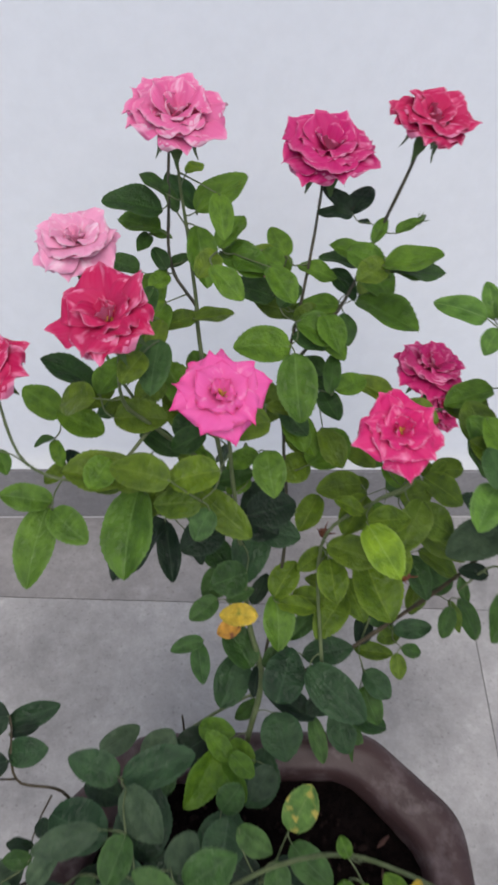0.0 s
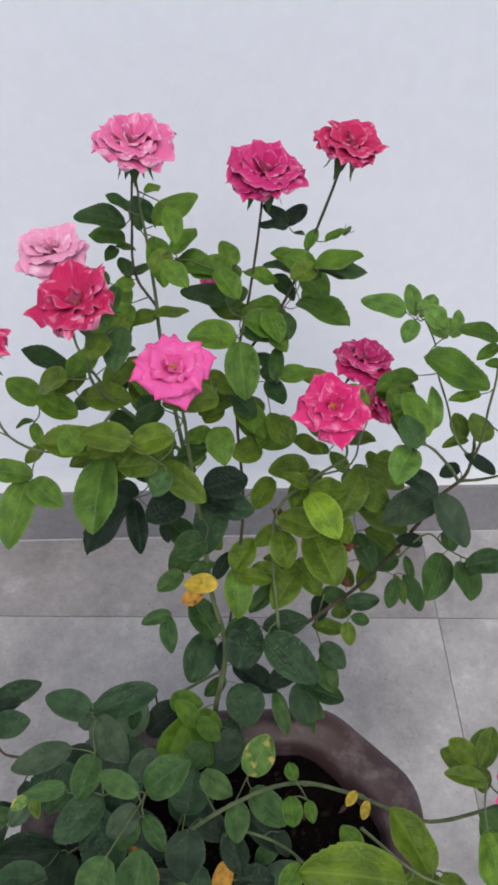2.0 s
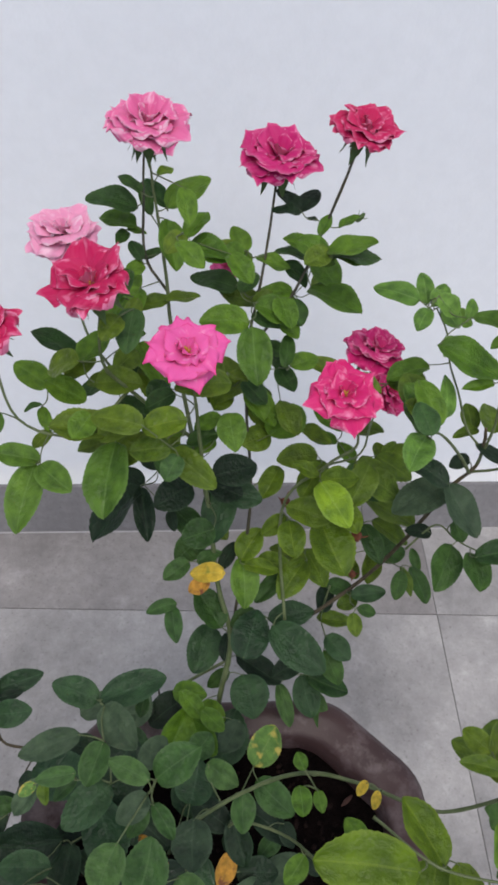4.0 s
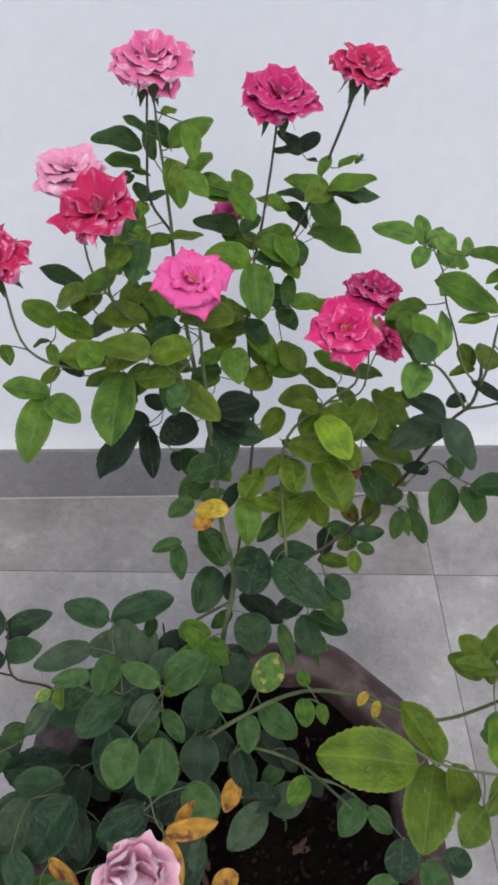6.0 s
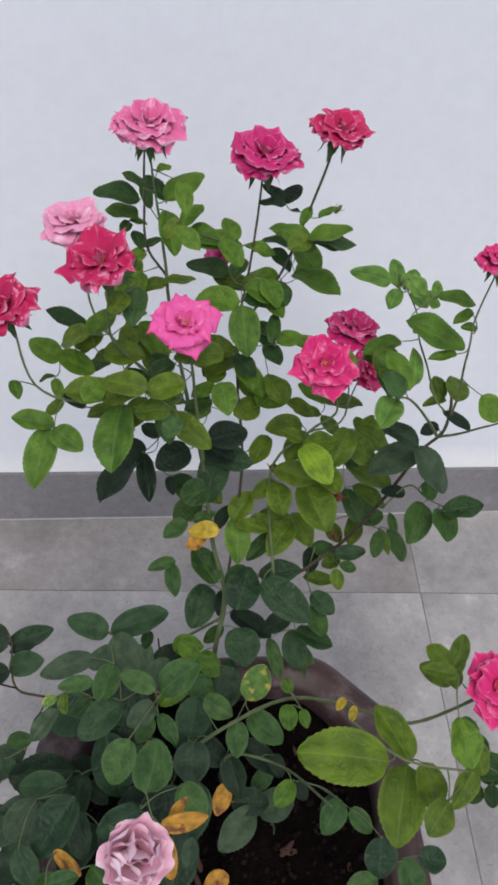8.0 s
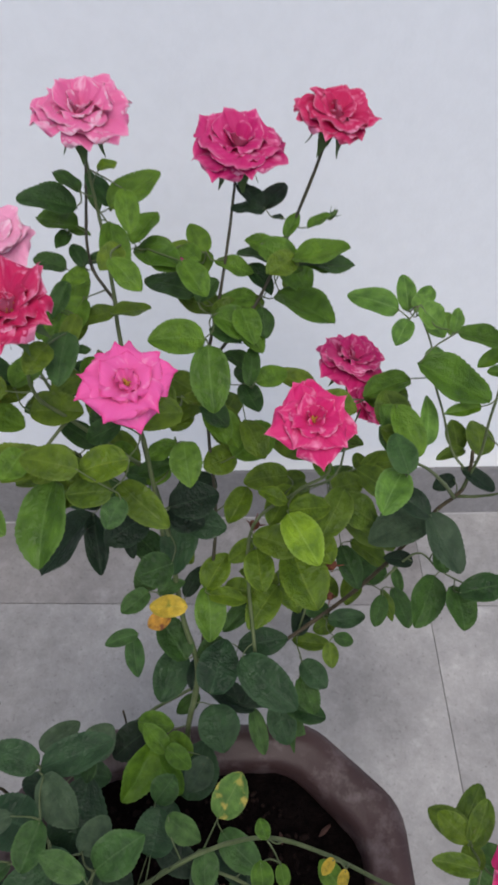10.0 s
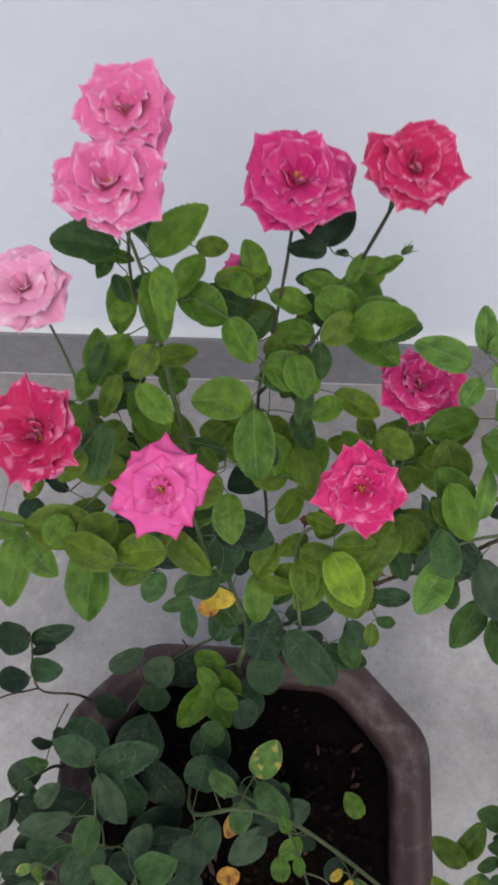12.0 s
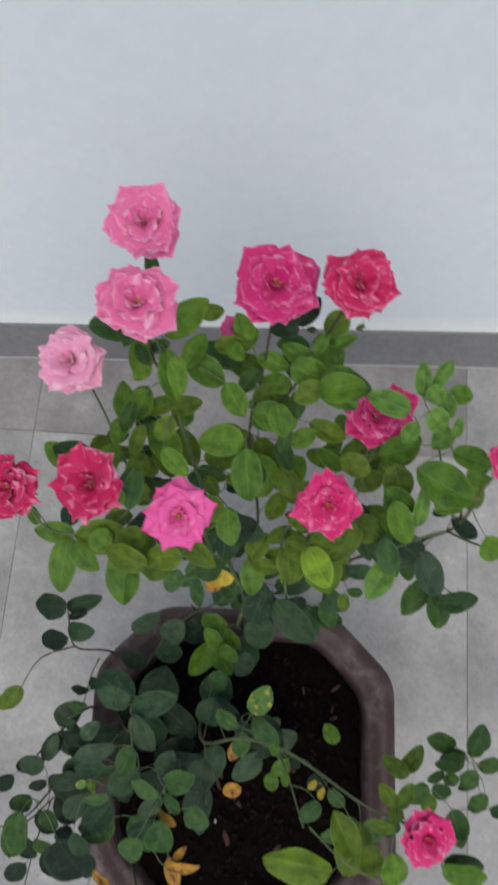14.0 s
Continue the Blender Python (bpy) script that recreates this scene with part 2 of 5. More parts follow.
PETAL = {
    "shell": (petal_material("shell_pink_petal", (0.78, 0.14, 0.36), (0.95, 0.68, 0.82), (0.86, 0.50, 0.52)), petal_material("shell_pink_reverse", (0.82, 0.44, 0.60), (0.92, 0.72, 0.80), (0.90, 0.78, 0.76))),
    "blush": (petal_material("blush_petal", (0.84, 0.34, 0.54), (0.95, 0.72, 0.82), (0.90, 0.66, 0.66)), petal_material("blush_reverse", (0.86, 0.54, 0.67), (0.93, 0.78, 0.84), (0.92, 0.82, 0.8))),
    "pale": (petal_material("faded_pink_petal", (0.93, 0.56, 0.69), (0.96, 0.82, 0.87), (0.92, 0.66, 0.70)), petal_material("faded_pink_reverse", (0.95, 0.82, 0.87), (0.96, 0.88, 0.92), (0.93, 0.84, 0.84))),
    "hot": (petal_material("hot_pink_petal", (0.86, 0.13, 0.44), (0.93, 0.36, 0.62), (0.88, 0.36, 0.42), (0.74, 0.03, 0.22)), petal_material("hot_pink_reverse", (0.80, 0.09, 0.30), (0.90, 0.36, 0.56), (0.9, 0.5, 0.5))),
    "rose": (petal_material("rose_petal", (0.70, 0.018, 0.18), (0.92, 0.33, 0.54), (0.86, 0.40, 0.42)), petal_material("rose_reverse", (0.80, 0.16, 0.36), (0.91, 0.55, 0.68), (0.9, 0.68, 0.68))),
    "magenta": (petal_material("magenta_petal", (0.58, 0.012, 0.165), (0.90, 0.35, 0.58), (0.78, 0.32, 0.40)), petal_material("magenta_reverse", (0.78, 0.26, 0.46), (0.86, 0.45, 0.60), (0.88, 0.66, 0.68))),
    "crimson": (petal_material("crimson_petal", (0.56, 0.006, 0.095), (0.90, 0.33, 0.53), (0.78, 0.28, 0.34)), petal_material("crimson_reverse", (0.76, 0.20, 0.38), (0.90, 0.50, 0.64), (0.88, 0.66, 0.66))),
}


# ---------------- building helpers ----------------
def mesh_of(bm, name, *mats, smooth=True):
    me = bpy.data.meshes.new(name)
    bm.to_mesh(me)
    bm.free()
    for m in mats:
        me.materials.append(m)
    if smooth:
        for p in me.polygons:
            p.use_smooth = True
    return me


def part(name, bm, mat, parent=None, label="", smooth=True):
    ob = new(name, mesh_of(bm, name, mat, smooth=smooth))
    ob.parent = parent
    return tagged(ob, label)


def slab(bm, x0, x1, y0, y1, z0, z1, bevel=0.0):
    vs = [bm.verts.new((x, y, z)) for z in (z0, z1) for x, y in ((x0, y0), (x1, y0), (x1, y1), (x0, y1))]
    fs = [(3, 2, 1, 0), (4, 5, 6, 7), (0, 1, 5, 4), (1, 2, 6, 5), (2, 3, 7, 6), (3, 0, 4, 7)]
    faces = [bm.faces.new([vs[i] for i in f]) for f in fs]
    if bevel:
        bmesh.ops.bevel(bm, geom=list({e for f in faces for e in f.edges}), offset=bevel, segments=2, affect="EDGES", profile=0.6)
    return bm


def spline(points, steps=6):
    """A smooth line through the points."""
    p = [Vector(q) for q in points]
    p = [p[0] * 2 - p[1]] + p + [p[-1] * 2 - p[-2]]
    out = []
    for i in range(1, len(p) - 2):
        for k in range(steps):
            t = k / steps
            out.append(0.5 * (2 * p[i] + (p[i + 1] - p[i - 1]) * t + (2 * p[i - 1] - 5 * p[i] + 4 * p[i + 1] - p[i + 2]) * t * t
                              + (3 * p[i] - p[i - 1] - 3 * p[i + 1] + p[i + 2]) * t ** 3))
    return out + [p[-2]]


def tube(bm, line, r0, r1, sides=7, knots=0.0):
    """A tapering round stem along the line, slightly swollen at intervals."""
    rings, side = [], Vector((0.93, 0.31, 0.2))
    for i, q in enumerate(line):
        d = (line[min(i + 1, len(line) - 1)] - line[max(i - 1, 0)]).normalized()
        a = side - d * side.dot(d)
        a = (a if a.length > 1e-3 else d.cross(Vector((0, 0, 1)))).normalized()
        b, side = d.cross(a), a
        r = r0 + (r1 - r0) * i / max(1, len(line) - 1)
        r *= 1 + knots * (i % 5 == 0)
        rings.append([bm.verts.new(q + r * (a * math.cos(2 * math.pi * k / sides) + b * math.sin(2 * math.pi * k / sides))) for k in range(sides)])
    for a, b in zip(rings, rings[1:]):
        for k in range(sides):
            bm.faces.new((a[k], a[(k + 1) % sides], b[(k + 1) % sides], b[k]))
    bm.faces.new(rings[0][::-1])
    bm.faces.new(rings[-1])
    return bm


# ---------------- wall, skirting, floor ----------------
WALL_Y = 1.143
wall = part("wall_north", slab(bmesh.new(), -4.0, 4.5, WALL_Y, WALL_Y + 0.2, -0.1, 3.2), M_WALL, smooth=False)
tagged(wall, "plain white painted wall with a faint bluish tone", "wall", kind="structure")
bm = bmesh.new()
side = [(WALL_Y - 0.031, 0.0), (WALL_Y - 0.0305, 0.006), (WALL_Y - 0.004, 0.131), (WALL_Y - 0.001, 0.1365), (WALL_Y - 0.0005, 0.137), (WALL_Y - 0.0005, 0.0)]
ends = [[bm.verts.new((x, y, z)) for y, z in side] for x in (-4.0, 4.5)]
for k in range(6):
    bm.faces.new((ends[0][k], ends[1][k], ends[1][(k + 1) % 6], ends[0][(k + 1) % 6]))
bm.faces.new(ends[0])
bm.faces.new(ends[1][::-1])
skirting = part("baseboard", bm, M_SKIRT, smooth=False)
tagged(skirting, "plain grey tile skirting along the wall", "skirting", kind="structure")
seal = part("trim", slab(bmesh.new(), -4.0, 4.5, WALL_Y - 0.0345, WALL_Y - 0.0315, 0.0, 0.002), M_SEAL, smooth=False)
tagged(seal, "thin pale grout line between skirting and floor", "grout line", kind="structure")

floor = part("floor", slab(bmesh.new(), -4.0, 4.5, -4.0, WALL_Y + 0.1, -0.1, -0.002), M_GROUT, smooth=False)
tagged(floor, "grey stone-look floor tiles with thin dark joints", "floor", kind="structure")


# ---------------- pot and soil ----------------
def pot_ring(half, cut, steps=4):
    """Outline of a square with cut, slightly rounded corners."""
    c = [(half, -half + cut), (half, half - cut), (half - cut, half), (-half + cut, half), (-half, half - cut), (-half, -half + cut), (-half + cut, -half), (half - cut, -half)]
    out = []
    for i, (x, y) in enumerate(c):
        p, q, r = Vector(c[i - 1]), Vector((x, y)), Vector(c[(i + 1) % 8])
        k = min(0.028, 0.3 * half)
        a, b = q + (p - q).normalized() * k, q + (r - q).normalized() * k
        for s in range(steps + 1):
            t = s / steps
            out.append((1 - t) ** 2 * a + 2 * t * (1 - t) * q + t * t * b)
    return out


POT = Vector((0.172, 0.254, 0.0))
RIM = 0.50


def build_pot():
    pot = tagged(new("flower_pot"), "large brown eight-sided flower pot with a thick rounded rim", "flower pot")
    pot.location = POT
    body = [(0.135, 0.0), (0.142, 0.012), (0.168, 0.16), (0.191, 0.31), (0.200, RIM - 0.085)]
    rim = [(0.200, RIM - 0.085), (0.213, RIM - 0.075), (0.224, RIM - 0.06), (0.233, RIM - 0.036), (0.236, RIM - 0.018), (0.233, RIM - 0.006), (0.226, RIM), (0.215, RIM + 0.001),
           (0.207, RIM - 0.002), (0.201, RIM - 0.006), (0.197, RIM - 0.0075), (0.193, RIM - 0.009), (0.189, RIM - 0.015), (0.187, RIM - 0.03), (0.183, RIM - 0.08), (0.177, RIM - 0.13)]
    for name, prof, floorcap in (("body", body, True), ("rim", rim, False)):
        bm = bmesh.new()
        rings = [[bm.verts.new((p.x, p.y, z)) for p in pot_ring(h, h * 0.415)] for h, z in prof]
        for a, b in zip(rings, rings[1:]):
            for k in range(len(a)):
                bm.faces.new((a[k], a[(k + 1) % len(a)], b[(k + 1) % len(a)], b[k]))
        if floorcap:
            bm.faces.new(rings[0][::-1])
        part(name, bm, M_POT, pot, "thick rounded rim, dusty on its outer edge" if name == "rim" else "")
    return pot


def build_soil():
    bm = bmesh.new()
    n = 44
    for j in range(n + 1):
        for i in range(n + 1):
            u, v = 2 * i / n - 1, 2 * j / n - 1
            lim = 0.185
            x, y = u * lim, v * lim
            over = abs(x) + abs(y) - lim * 1.585
            if over > 0:
                x -= math.copysign(over / 2, x)
                y -= math.copysign(over / 2, y)
            z = RIM - 0.036 + 0.012 * noise.noise(Vector((x * 14, y * 14, 0))) + 0.007 * noise.noise(Vector((x * 55, y * 55, 3))) - 0.01 * (u * u + v * v) * 0.5
            bm.verts.new((POT.x + x, POT.y + y, z))
    bm.verts.ensure_lookup_table()
    for j in range(n):
        for i in range(n):
            k = j * (n + 1) + i
            bm.faces.new([bm.verts[q] for q in (k, k + 1, k + n + 2, k + n + 1)])
    ground = part("soil", bm, M_SOIL)
    tagged(ground, "dark moist potting soil filling the pot", "soil", kind="stuff")
    rnd = random.Random(5)
    bm = bmesh.new()
    for k in range(800):
        x, y = rnd.uniform(-0.165, 0.165), rnd.uniform(-0.165, 0.165)
        if abs(x) + abs(y) > 0.25:
            continue
        s = rnd.uniform(0.0012, 0.0042)
        m = Matrix.Translation((POT.x + x, POT.y + y, RIM - 0.033 + s * 0.3)) @ Euler([rnd.uniform(0, 6) for _ in range(3)]).to_matrix().to_4x4() @ Matrix.Diagonal((s * rnd.uniform(0.7, 1.8), s, s * 0.7, 1))
        bmesh.ops.create_icosphere(bm, subdivisions=1, radius=1, matrix=m)
    crumbs = part("soil_crumbs", bm, M_CRUMB)
    tagged(crumbs, "loose dark crumbs and bits of bark on the soil", "soil", kind="stuff")


build_pot()
build_soil()


# ---------------- leaves, stems, blooms ----------------
def leaf_blade(seed):
    """A rose leaflet one unit long and one wide: finely serrated oval blade with a drawn-out tip, folded along the midrib, curved and a little wavy."""
    rnd = random.Random(seed)
    bm = bmesh.new()
    uv = bm.loops.layers.uv.new("uv")
    rows, half = 26, 3
    fold, droop, wave, phase = rnd.uniform(0.08, 0.34), rnd.uniform(0.08, 0.32), rnd.uniform(0.015, 0.045), rnd.uniform(0, 6)
    skew, blunt, early, tip = rnd.uniform(-0.05, 0.05), rnd.uniform(0.50, 0.58), rnd.uniform(0.86, 1.0), rnd.uniform(0.08, 0.36)
    twist = rnd.uniform(-0.25, 0.25)
    grid = []
    for i in range(rows + 1):
        v = i / rows
        w = 0.5 * max(0.0, 1 - (2 * v ** early - 1) ** 2) ** blunt
        if v > 0.60:
            w *= 1 - tip * ((v - 0.60) / 0.40) ** 1.4
        if v > 0.93:
            w = max(w * 0.80, 0.5 * (1 - v) * 0.7)
        tooth = 1 + (0.020 if i % 2 else -0.012) * (0.08 < v < 0.97)
        row = []
        for j in range(-half, half + 1):
            u = j / half
            x = u * w * (tooth if abs(j) == half else 1.0)
            z = fold * abs(x) * (1 - 0.35 * abs(u)) - droop * (v - 0.35) ** 2 + wave * math.sin(9 * v + phase + (1.3 if u > 0 else 0)) * abs(u) + twist * x * (v - 0.5)
            row.append((bm.verts.new((x + skew * math.sin(math.pi * v), v + (0.014 if i % 2 and abs(j) == half else 0), z)), (0.5 + 0.5 * u, v)))
        grid.append(row)
    for a, b in zip(grid, grid[1:]):
        for k in range(2 * half):
            f = bm.faces.new([q[0] for q in (a[k], a[k + 1], b[k + 1], b[k])])
            for loop, q in zip(f.loops, (a[k], a[k + 1], b[k + 1], b[k])):
                loop[uv].uv = q[1]
    bmesh.ops.remove_doubles(bm, verts=bm.verts, dist=1e-4)
    return bm


BLADES = {key: [mesh_of(leaf_blade(17 * n + 3), "leaf_blade", mat) for n in range(8)] for key, mat in LEAF.items()}
STEMS = {}


def leaf(bush, key, base, tip, width, turn=0.0):
    """One leaflet of the bush from base to tip; turn rolls it about its midrib."""
    base, tip = Vector(base), Vector(tip)
    y = tip - base
    size = y.length
    y.normalize()
    n = Vector((0.0, -0.42, 0.91))
    x = y.cross(n).normalized()
    z = x.cross(y)
    seed = int(abs(base.x * 7919 + base.y * 104729 + base.z * 1299709) * 10)
    ob = new("leaf", BLADES[key][seed % 8])
    ob.matrix_world = Matrix.Translation(base) @ Matrix((x, y, z)).transposed().to_4x4() @ Matrix.Rotation(radians(turn), 4, "Y") @ Matrix.Diagonal((width, size, size, 1))
    ob.parent = bush
    STEMS.setdefault(bush.name, []).append((base, y))
    return ob


CANES = {}


def cane(bush, mat, r0, r1, *points):
    """A stem of the bush through the points, thickest at the first."""
    line = spline(points, 6)
    rnd = random.Random(len(line) + int(abs(points[0][0]) * 1e4))
    line = [q + Vector((rnd.uniform(-1, 1), rnd.uniform(-1, 1), rnd.uniform(-1, 1))) * 0.15 * r1 for q in line]
    ob = part("cane", tube(bmesh.new(), line, r0, r1, 8, 0.12), mat, bush)
    CANES.setdefault(bush.name, []).extend(line)
    return ob


def leaf_stalks(bush, reach=0.05):
    """Thin stalks that join each leaflet to the nearest stem or to a leaflet already joined to one."""
    bm = bmesh.new()
    foot = [base for base, way in STEMS[bush.name]]
    best = []
    for q in foot:
        s = min(CANES[bush.name], key=lambda c: (c - q).length + 0.4 * max(0.0, c.z - q.z))
        best.append([(s - q).length, s])
    left = set(range(len(foot)))
    while left:
        k = min(left, key=lambda n: best[n][0])
        left.remove(k)
        d, near = best[k]
        for n in left:
            e = (foot[n] - foot[k]).length
            if e < best[n][0]:
                best[n] = [e, foot[k]]
        if d < 0.002:
            continue
        way = STEMS[bush.name][k][1]
        if d > reach:
            continue
        mid = foot[k].lerp(near, 0.5) - way * 0.10 * min(d, reach) - Vector((0, 0, 0.10 * min(d, reach)))
        tube(bm, spline((foot[k] + way * 0.002, mid, near), 3), 0.0005, 0.0008, 5)
    part("petiole", bm, M_CANE, bush, "thin green leaf stalks")["kind"] = "stuff"


def petal_mesh(seed, mats, length, width, rise, fall, curl, point, star):
    """A petal with its claw at the origin, growing along +y: rise and fall are its slopes at the claw and the tip in degrees. Its face and its back are two sheets."""
    rnd = random.Random(seed)
    bm = bmesh.new()
    uv = bm.loops.layers.uv.new("uv")
    nu, nv = 10, 8
    wob, ph, crease = rnd.uniform(0.045, 0.095), rnd.uniform(0, 6), rnd.uniform(0.02, 0.16)
    lop = rnd.uniform(-0.16, 0.16)
    spine, y, z = [], 0.0, 0.0
    for j in range(nv + 1):
        spine.append((y, z))
        ang = radians(rise + (fall - rise) * ((j + 0.5) / nv) ** 1.5)
        y += math.cos(ang) / nv
        z += math.sin(ang) / nv
    grid = []
    for j in range(nv + 1):
        v = j / nv
        w = 0.14 + 0.86 * math.sin(0.5 * math.pi * min(1.0, v / 0.72)) ** 0.9
        if v > 0.72:
            w *= 1 - (0.30 + 0.25 * star) * ((v - 0.72) / 0.28) ** 2
        ang = radians(rise + (fall - rise) * v ** 1.5)
        row = []
        for i in range(nu + 1):
            u = 2 * i / nu - 1
            x = 0.5 * width * w * u
            back = ((0.12 + 0.07 * star) * abs(u) ** 2.4 - (point + 0.03 * star) * max(0.0, 1 - abs(u) * 3.0)) * v ** 3
            lift = 0.22 * u * u * width * (1 - v) - curl * abs(u) ** 2.5 * v * v + wob * math.sin(6.0 * u + ph) * v * v + lop * u * v * 0.5 + crease * (abs(u) - 0.5) * v
            py, pz = spine[j]
            q = Vector((x, py - back * math.cos(ang) - lift * math.sin(ang), pz - back * math.sin(ang) + lift * math.cos(ang))) * length
            row.append((bm.verts.new(q), (i / nu, v)))
        grid.append(row)
    for a, b in zip(grid, grid[1:]):
        for k in range(nu):
            quad = (a[k], a[k + 1], b[k + 1], b[k])
            f = bm.faces.new([q[0] for q in quad])
            for loop, q in zip(f.loops, quad):
                loop[uv].uv = q[1]
    under = {}
    for j, row in enumerate(grid):
        ang = radians(rise + (fall - rise) * (j / nv) ** 1.5)
        n = Vector((0, -math.sin(ang), math.cos(ang)))
        for v, t in row:
            under[v] = (bm.verts.new(v.co - n * 0.02 * length), t)
    for a, b in zip(grid, grid[1:]):
        for k in range(nu):
            quad = [under[q[0]] for q in (b[k], b[k + 1], a[k + 1], a[k])]
            f = bm.faces.new([q[0] for q in quad])
            f.material_index = 1
            for loop, q in zip(f.loops, quad):
                loop[uv].uv = q[1]
    return mesh_of(bm, "petal", *mats)


FULL = (  # petals, length, width, slope at claw and tip, curl of the edges, point, height of the claw
    (6, 1.00, 1.04, 34, -24, 0.32, 0.11, 0.00),
    (6, 1.00, 1.02, 48, -6, 0.30, 0.11, 0.04),
    (5, 0.94, 1.00, 60, 12, 0.26, 0.09, 0.07),
    (5, 0.82, 0.94, 70, 34, 0.20, 0.06, 0.09),
    (4, 0.60, 0.80, 80, 60, 0.10, 0.04, 0.09),
)
LOOSE = (
    (5, 1.06, 1.04, 32, -18, 0.34, 0.13, 0.00),
    (5, 1.02, 1.00, 48, 0, 0.32, 0.12, 0.04),
    (5, 0.82, 0.98, 62, 24, 0.24, 0.08, 0.06),
    (4, 0.56, 0.86, 76, 58, 0.12, 0.05, 0.07),
)


CUP = (
    (5, 0.92, 1.05, 48, 58, -0.04, 0.02, 0.00),
    (5, 1.00, 1.00, 60, 76, -0.06, 0.02, 0.02),
    (4, 0.96, 0.90, 72, 92, -0.10, 0.02, 0.03),
)


def layers_for(star):
    return CUP if star < 0 else LOOSE if star > 0.5 else FULL


def petal_set(kind, star, layers):
    out = []
    for k, (count, length, width, rise, fall, curl, point, up) in enumerate(layers):
        out.append([petal_mesh(100 * k + v, PETAL[kind], length, width, rise, fall, curl, point, star) for v in range(5)])
    return out


PETALS = {}


def sepal_shape():
    """A pointed green sepal bent downwards, one bloom radius as its unit."""
    bm = bmesh.new()
    prev = None
    for o, h, w in [(0.12, -0.06, 0.11), (0.28, -0.16, 0.16), (0.35, -0.34, 0.13), (0.37, -0.52, 0.06), (0.43, -0.68, 0.01)]:
        row = [bm.verts.new((o, s * w, h + 0.02 * abs(s))) for s in (-1, 0, 1)]
        if prev:
            for q in (0, 1):
                bm.faces.new((prev[q], prev[q + 1], row[q + 1], row[q]))
        prev = row
    return mesh_of(bm, "sepal", M_SEPAL)


SEPAL_MESH = sepal_shape()


def bloom(bush, kind, at, axis, size, spin=0.0, close=0.0, star=0.0):
    """A rose bloom of that width, whose face looks along axis. close: 0 wide open to 1 half shut."""
    if (kind, star) not in PETALS:
        PETALS[kind, star] = petal_set(kind, max(star, 0.0), layers_for(star))
    z = Vector(axis).normalized()
    x = z.cross(Vector((0.2, 1, 0.1))).normalized()
    y = z.cross(x)
    turn = Matrix((x, y, z)).transposed().to_4x4()
    frame_at = Matrix.Translation(at) @ turn
    r = size * 0.51
    bm = bmesh.new()
    line = [Vector((0, 0, q)) for q in (-0.30 * r, -0.2 * r, -0.08 * r, 0.0)]
    tube(bm, line[:3], 0.09 * r, 0.17 * r, 9)
    layers = layers_for(star)
    rnd = random.Random(int(size * 1e5))
    for k in range(26 if star > 0.5 else 8):
        a, d = rnd.uniform(0, 6.28), rnd.uniform(0, 0.13) * r
        p = Vector((d * math.cos(a), d * math.sin(a), 0.0))
        tube(bm, [p, p * 1.35 + Vector((0, 0, rnd.uniform(0.16, 0.28) * r))], 0.010 * r, 0.022 * r, 4)
    ob = part("bloom", bm, M_STAMEN, bush, {"shell": "full shell-pink rose bloom with darker centre", "blush": "pale blush-pink rose bloom", "pale": "faded pale-pink half-shut rose bloom", "hot": "bright hot-pink open rose bloom with an ochre centre",
              "rose": "deep rose-pink open bloom", "magenta": "magenta rose bloom with pointed petals", "crimson": "crimson-pink rose bloom with pale petal backs"}[kind])
    ob.matrix_world = frame_at
    rnd = random.Random(int(size * 1e6) + int(spin))
    for k, (count, length, width, rise, fall, curl, point, up) in enumerate(layers):
        for c in range(count):
            p = new("petal", PETALS[kind, star][k][(c * 3 + k + int(spin)) % 5])
            p.parent = ob
            a = spin + 360 * c / count + 37 * k + rnd.uniform(-17, 17)
            tilt = close * (34 - 5 * k) + rnd.uniform(-13, 13)
            g = r * rnd.uniform(0.86, 1.08)
            p.matrix_basis = Matrix.Rotation(radians(a), 4, "Z") @ Matrix.Translation((0, 0.05 * r * (1 - 0.15 * k), up * r - 0.04 * r)) @ Matrix.Rotation(radians(tilt), 4, "X") @ Matrix.Diagonal((g, g, g * (1.0 if star < 0 else 0.88 if star > 0.5 else 0.78), 1))
    for c in range(5):
        p = new("sepal", SEPAL_MESH)
        p.parent = ob
        p.matrix_basis = Matrix.Rotation(radians(spin + 72 * c + 20), 4, "Z") @ Matrix.Diagonal((r, r, r, 1))
    return ob


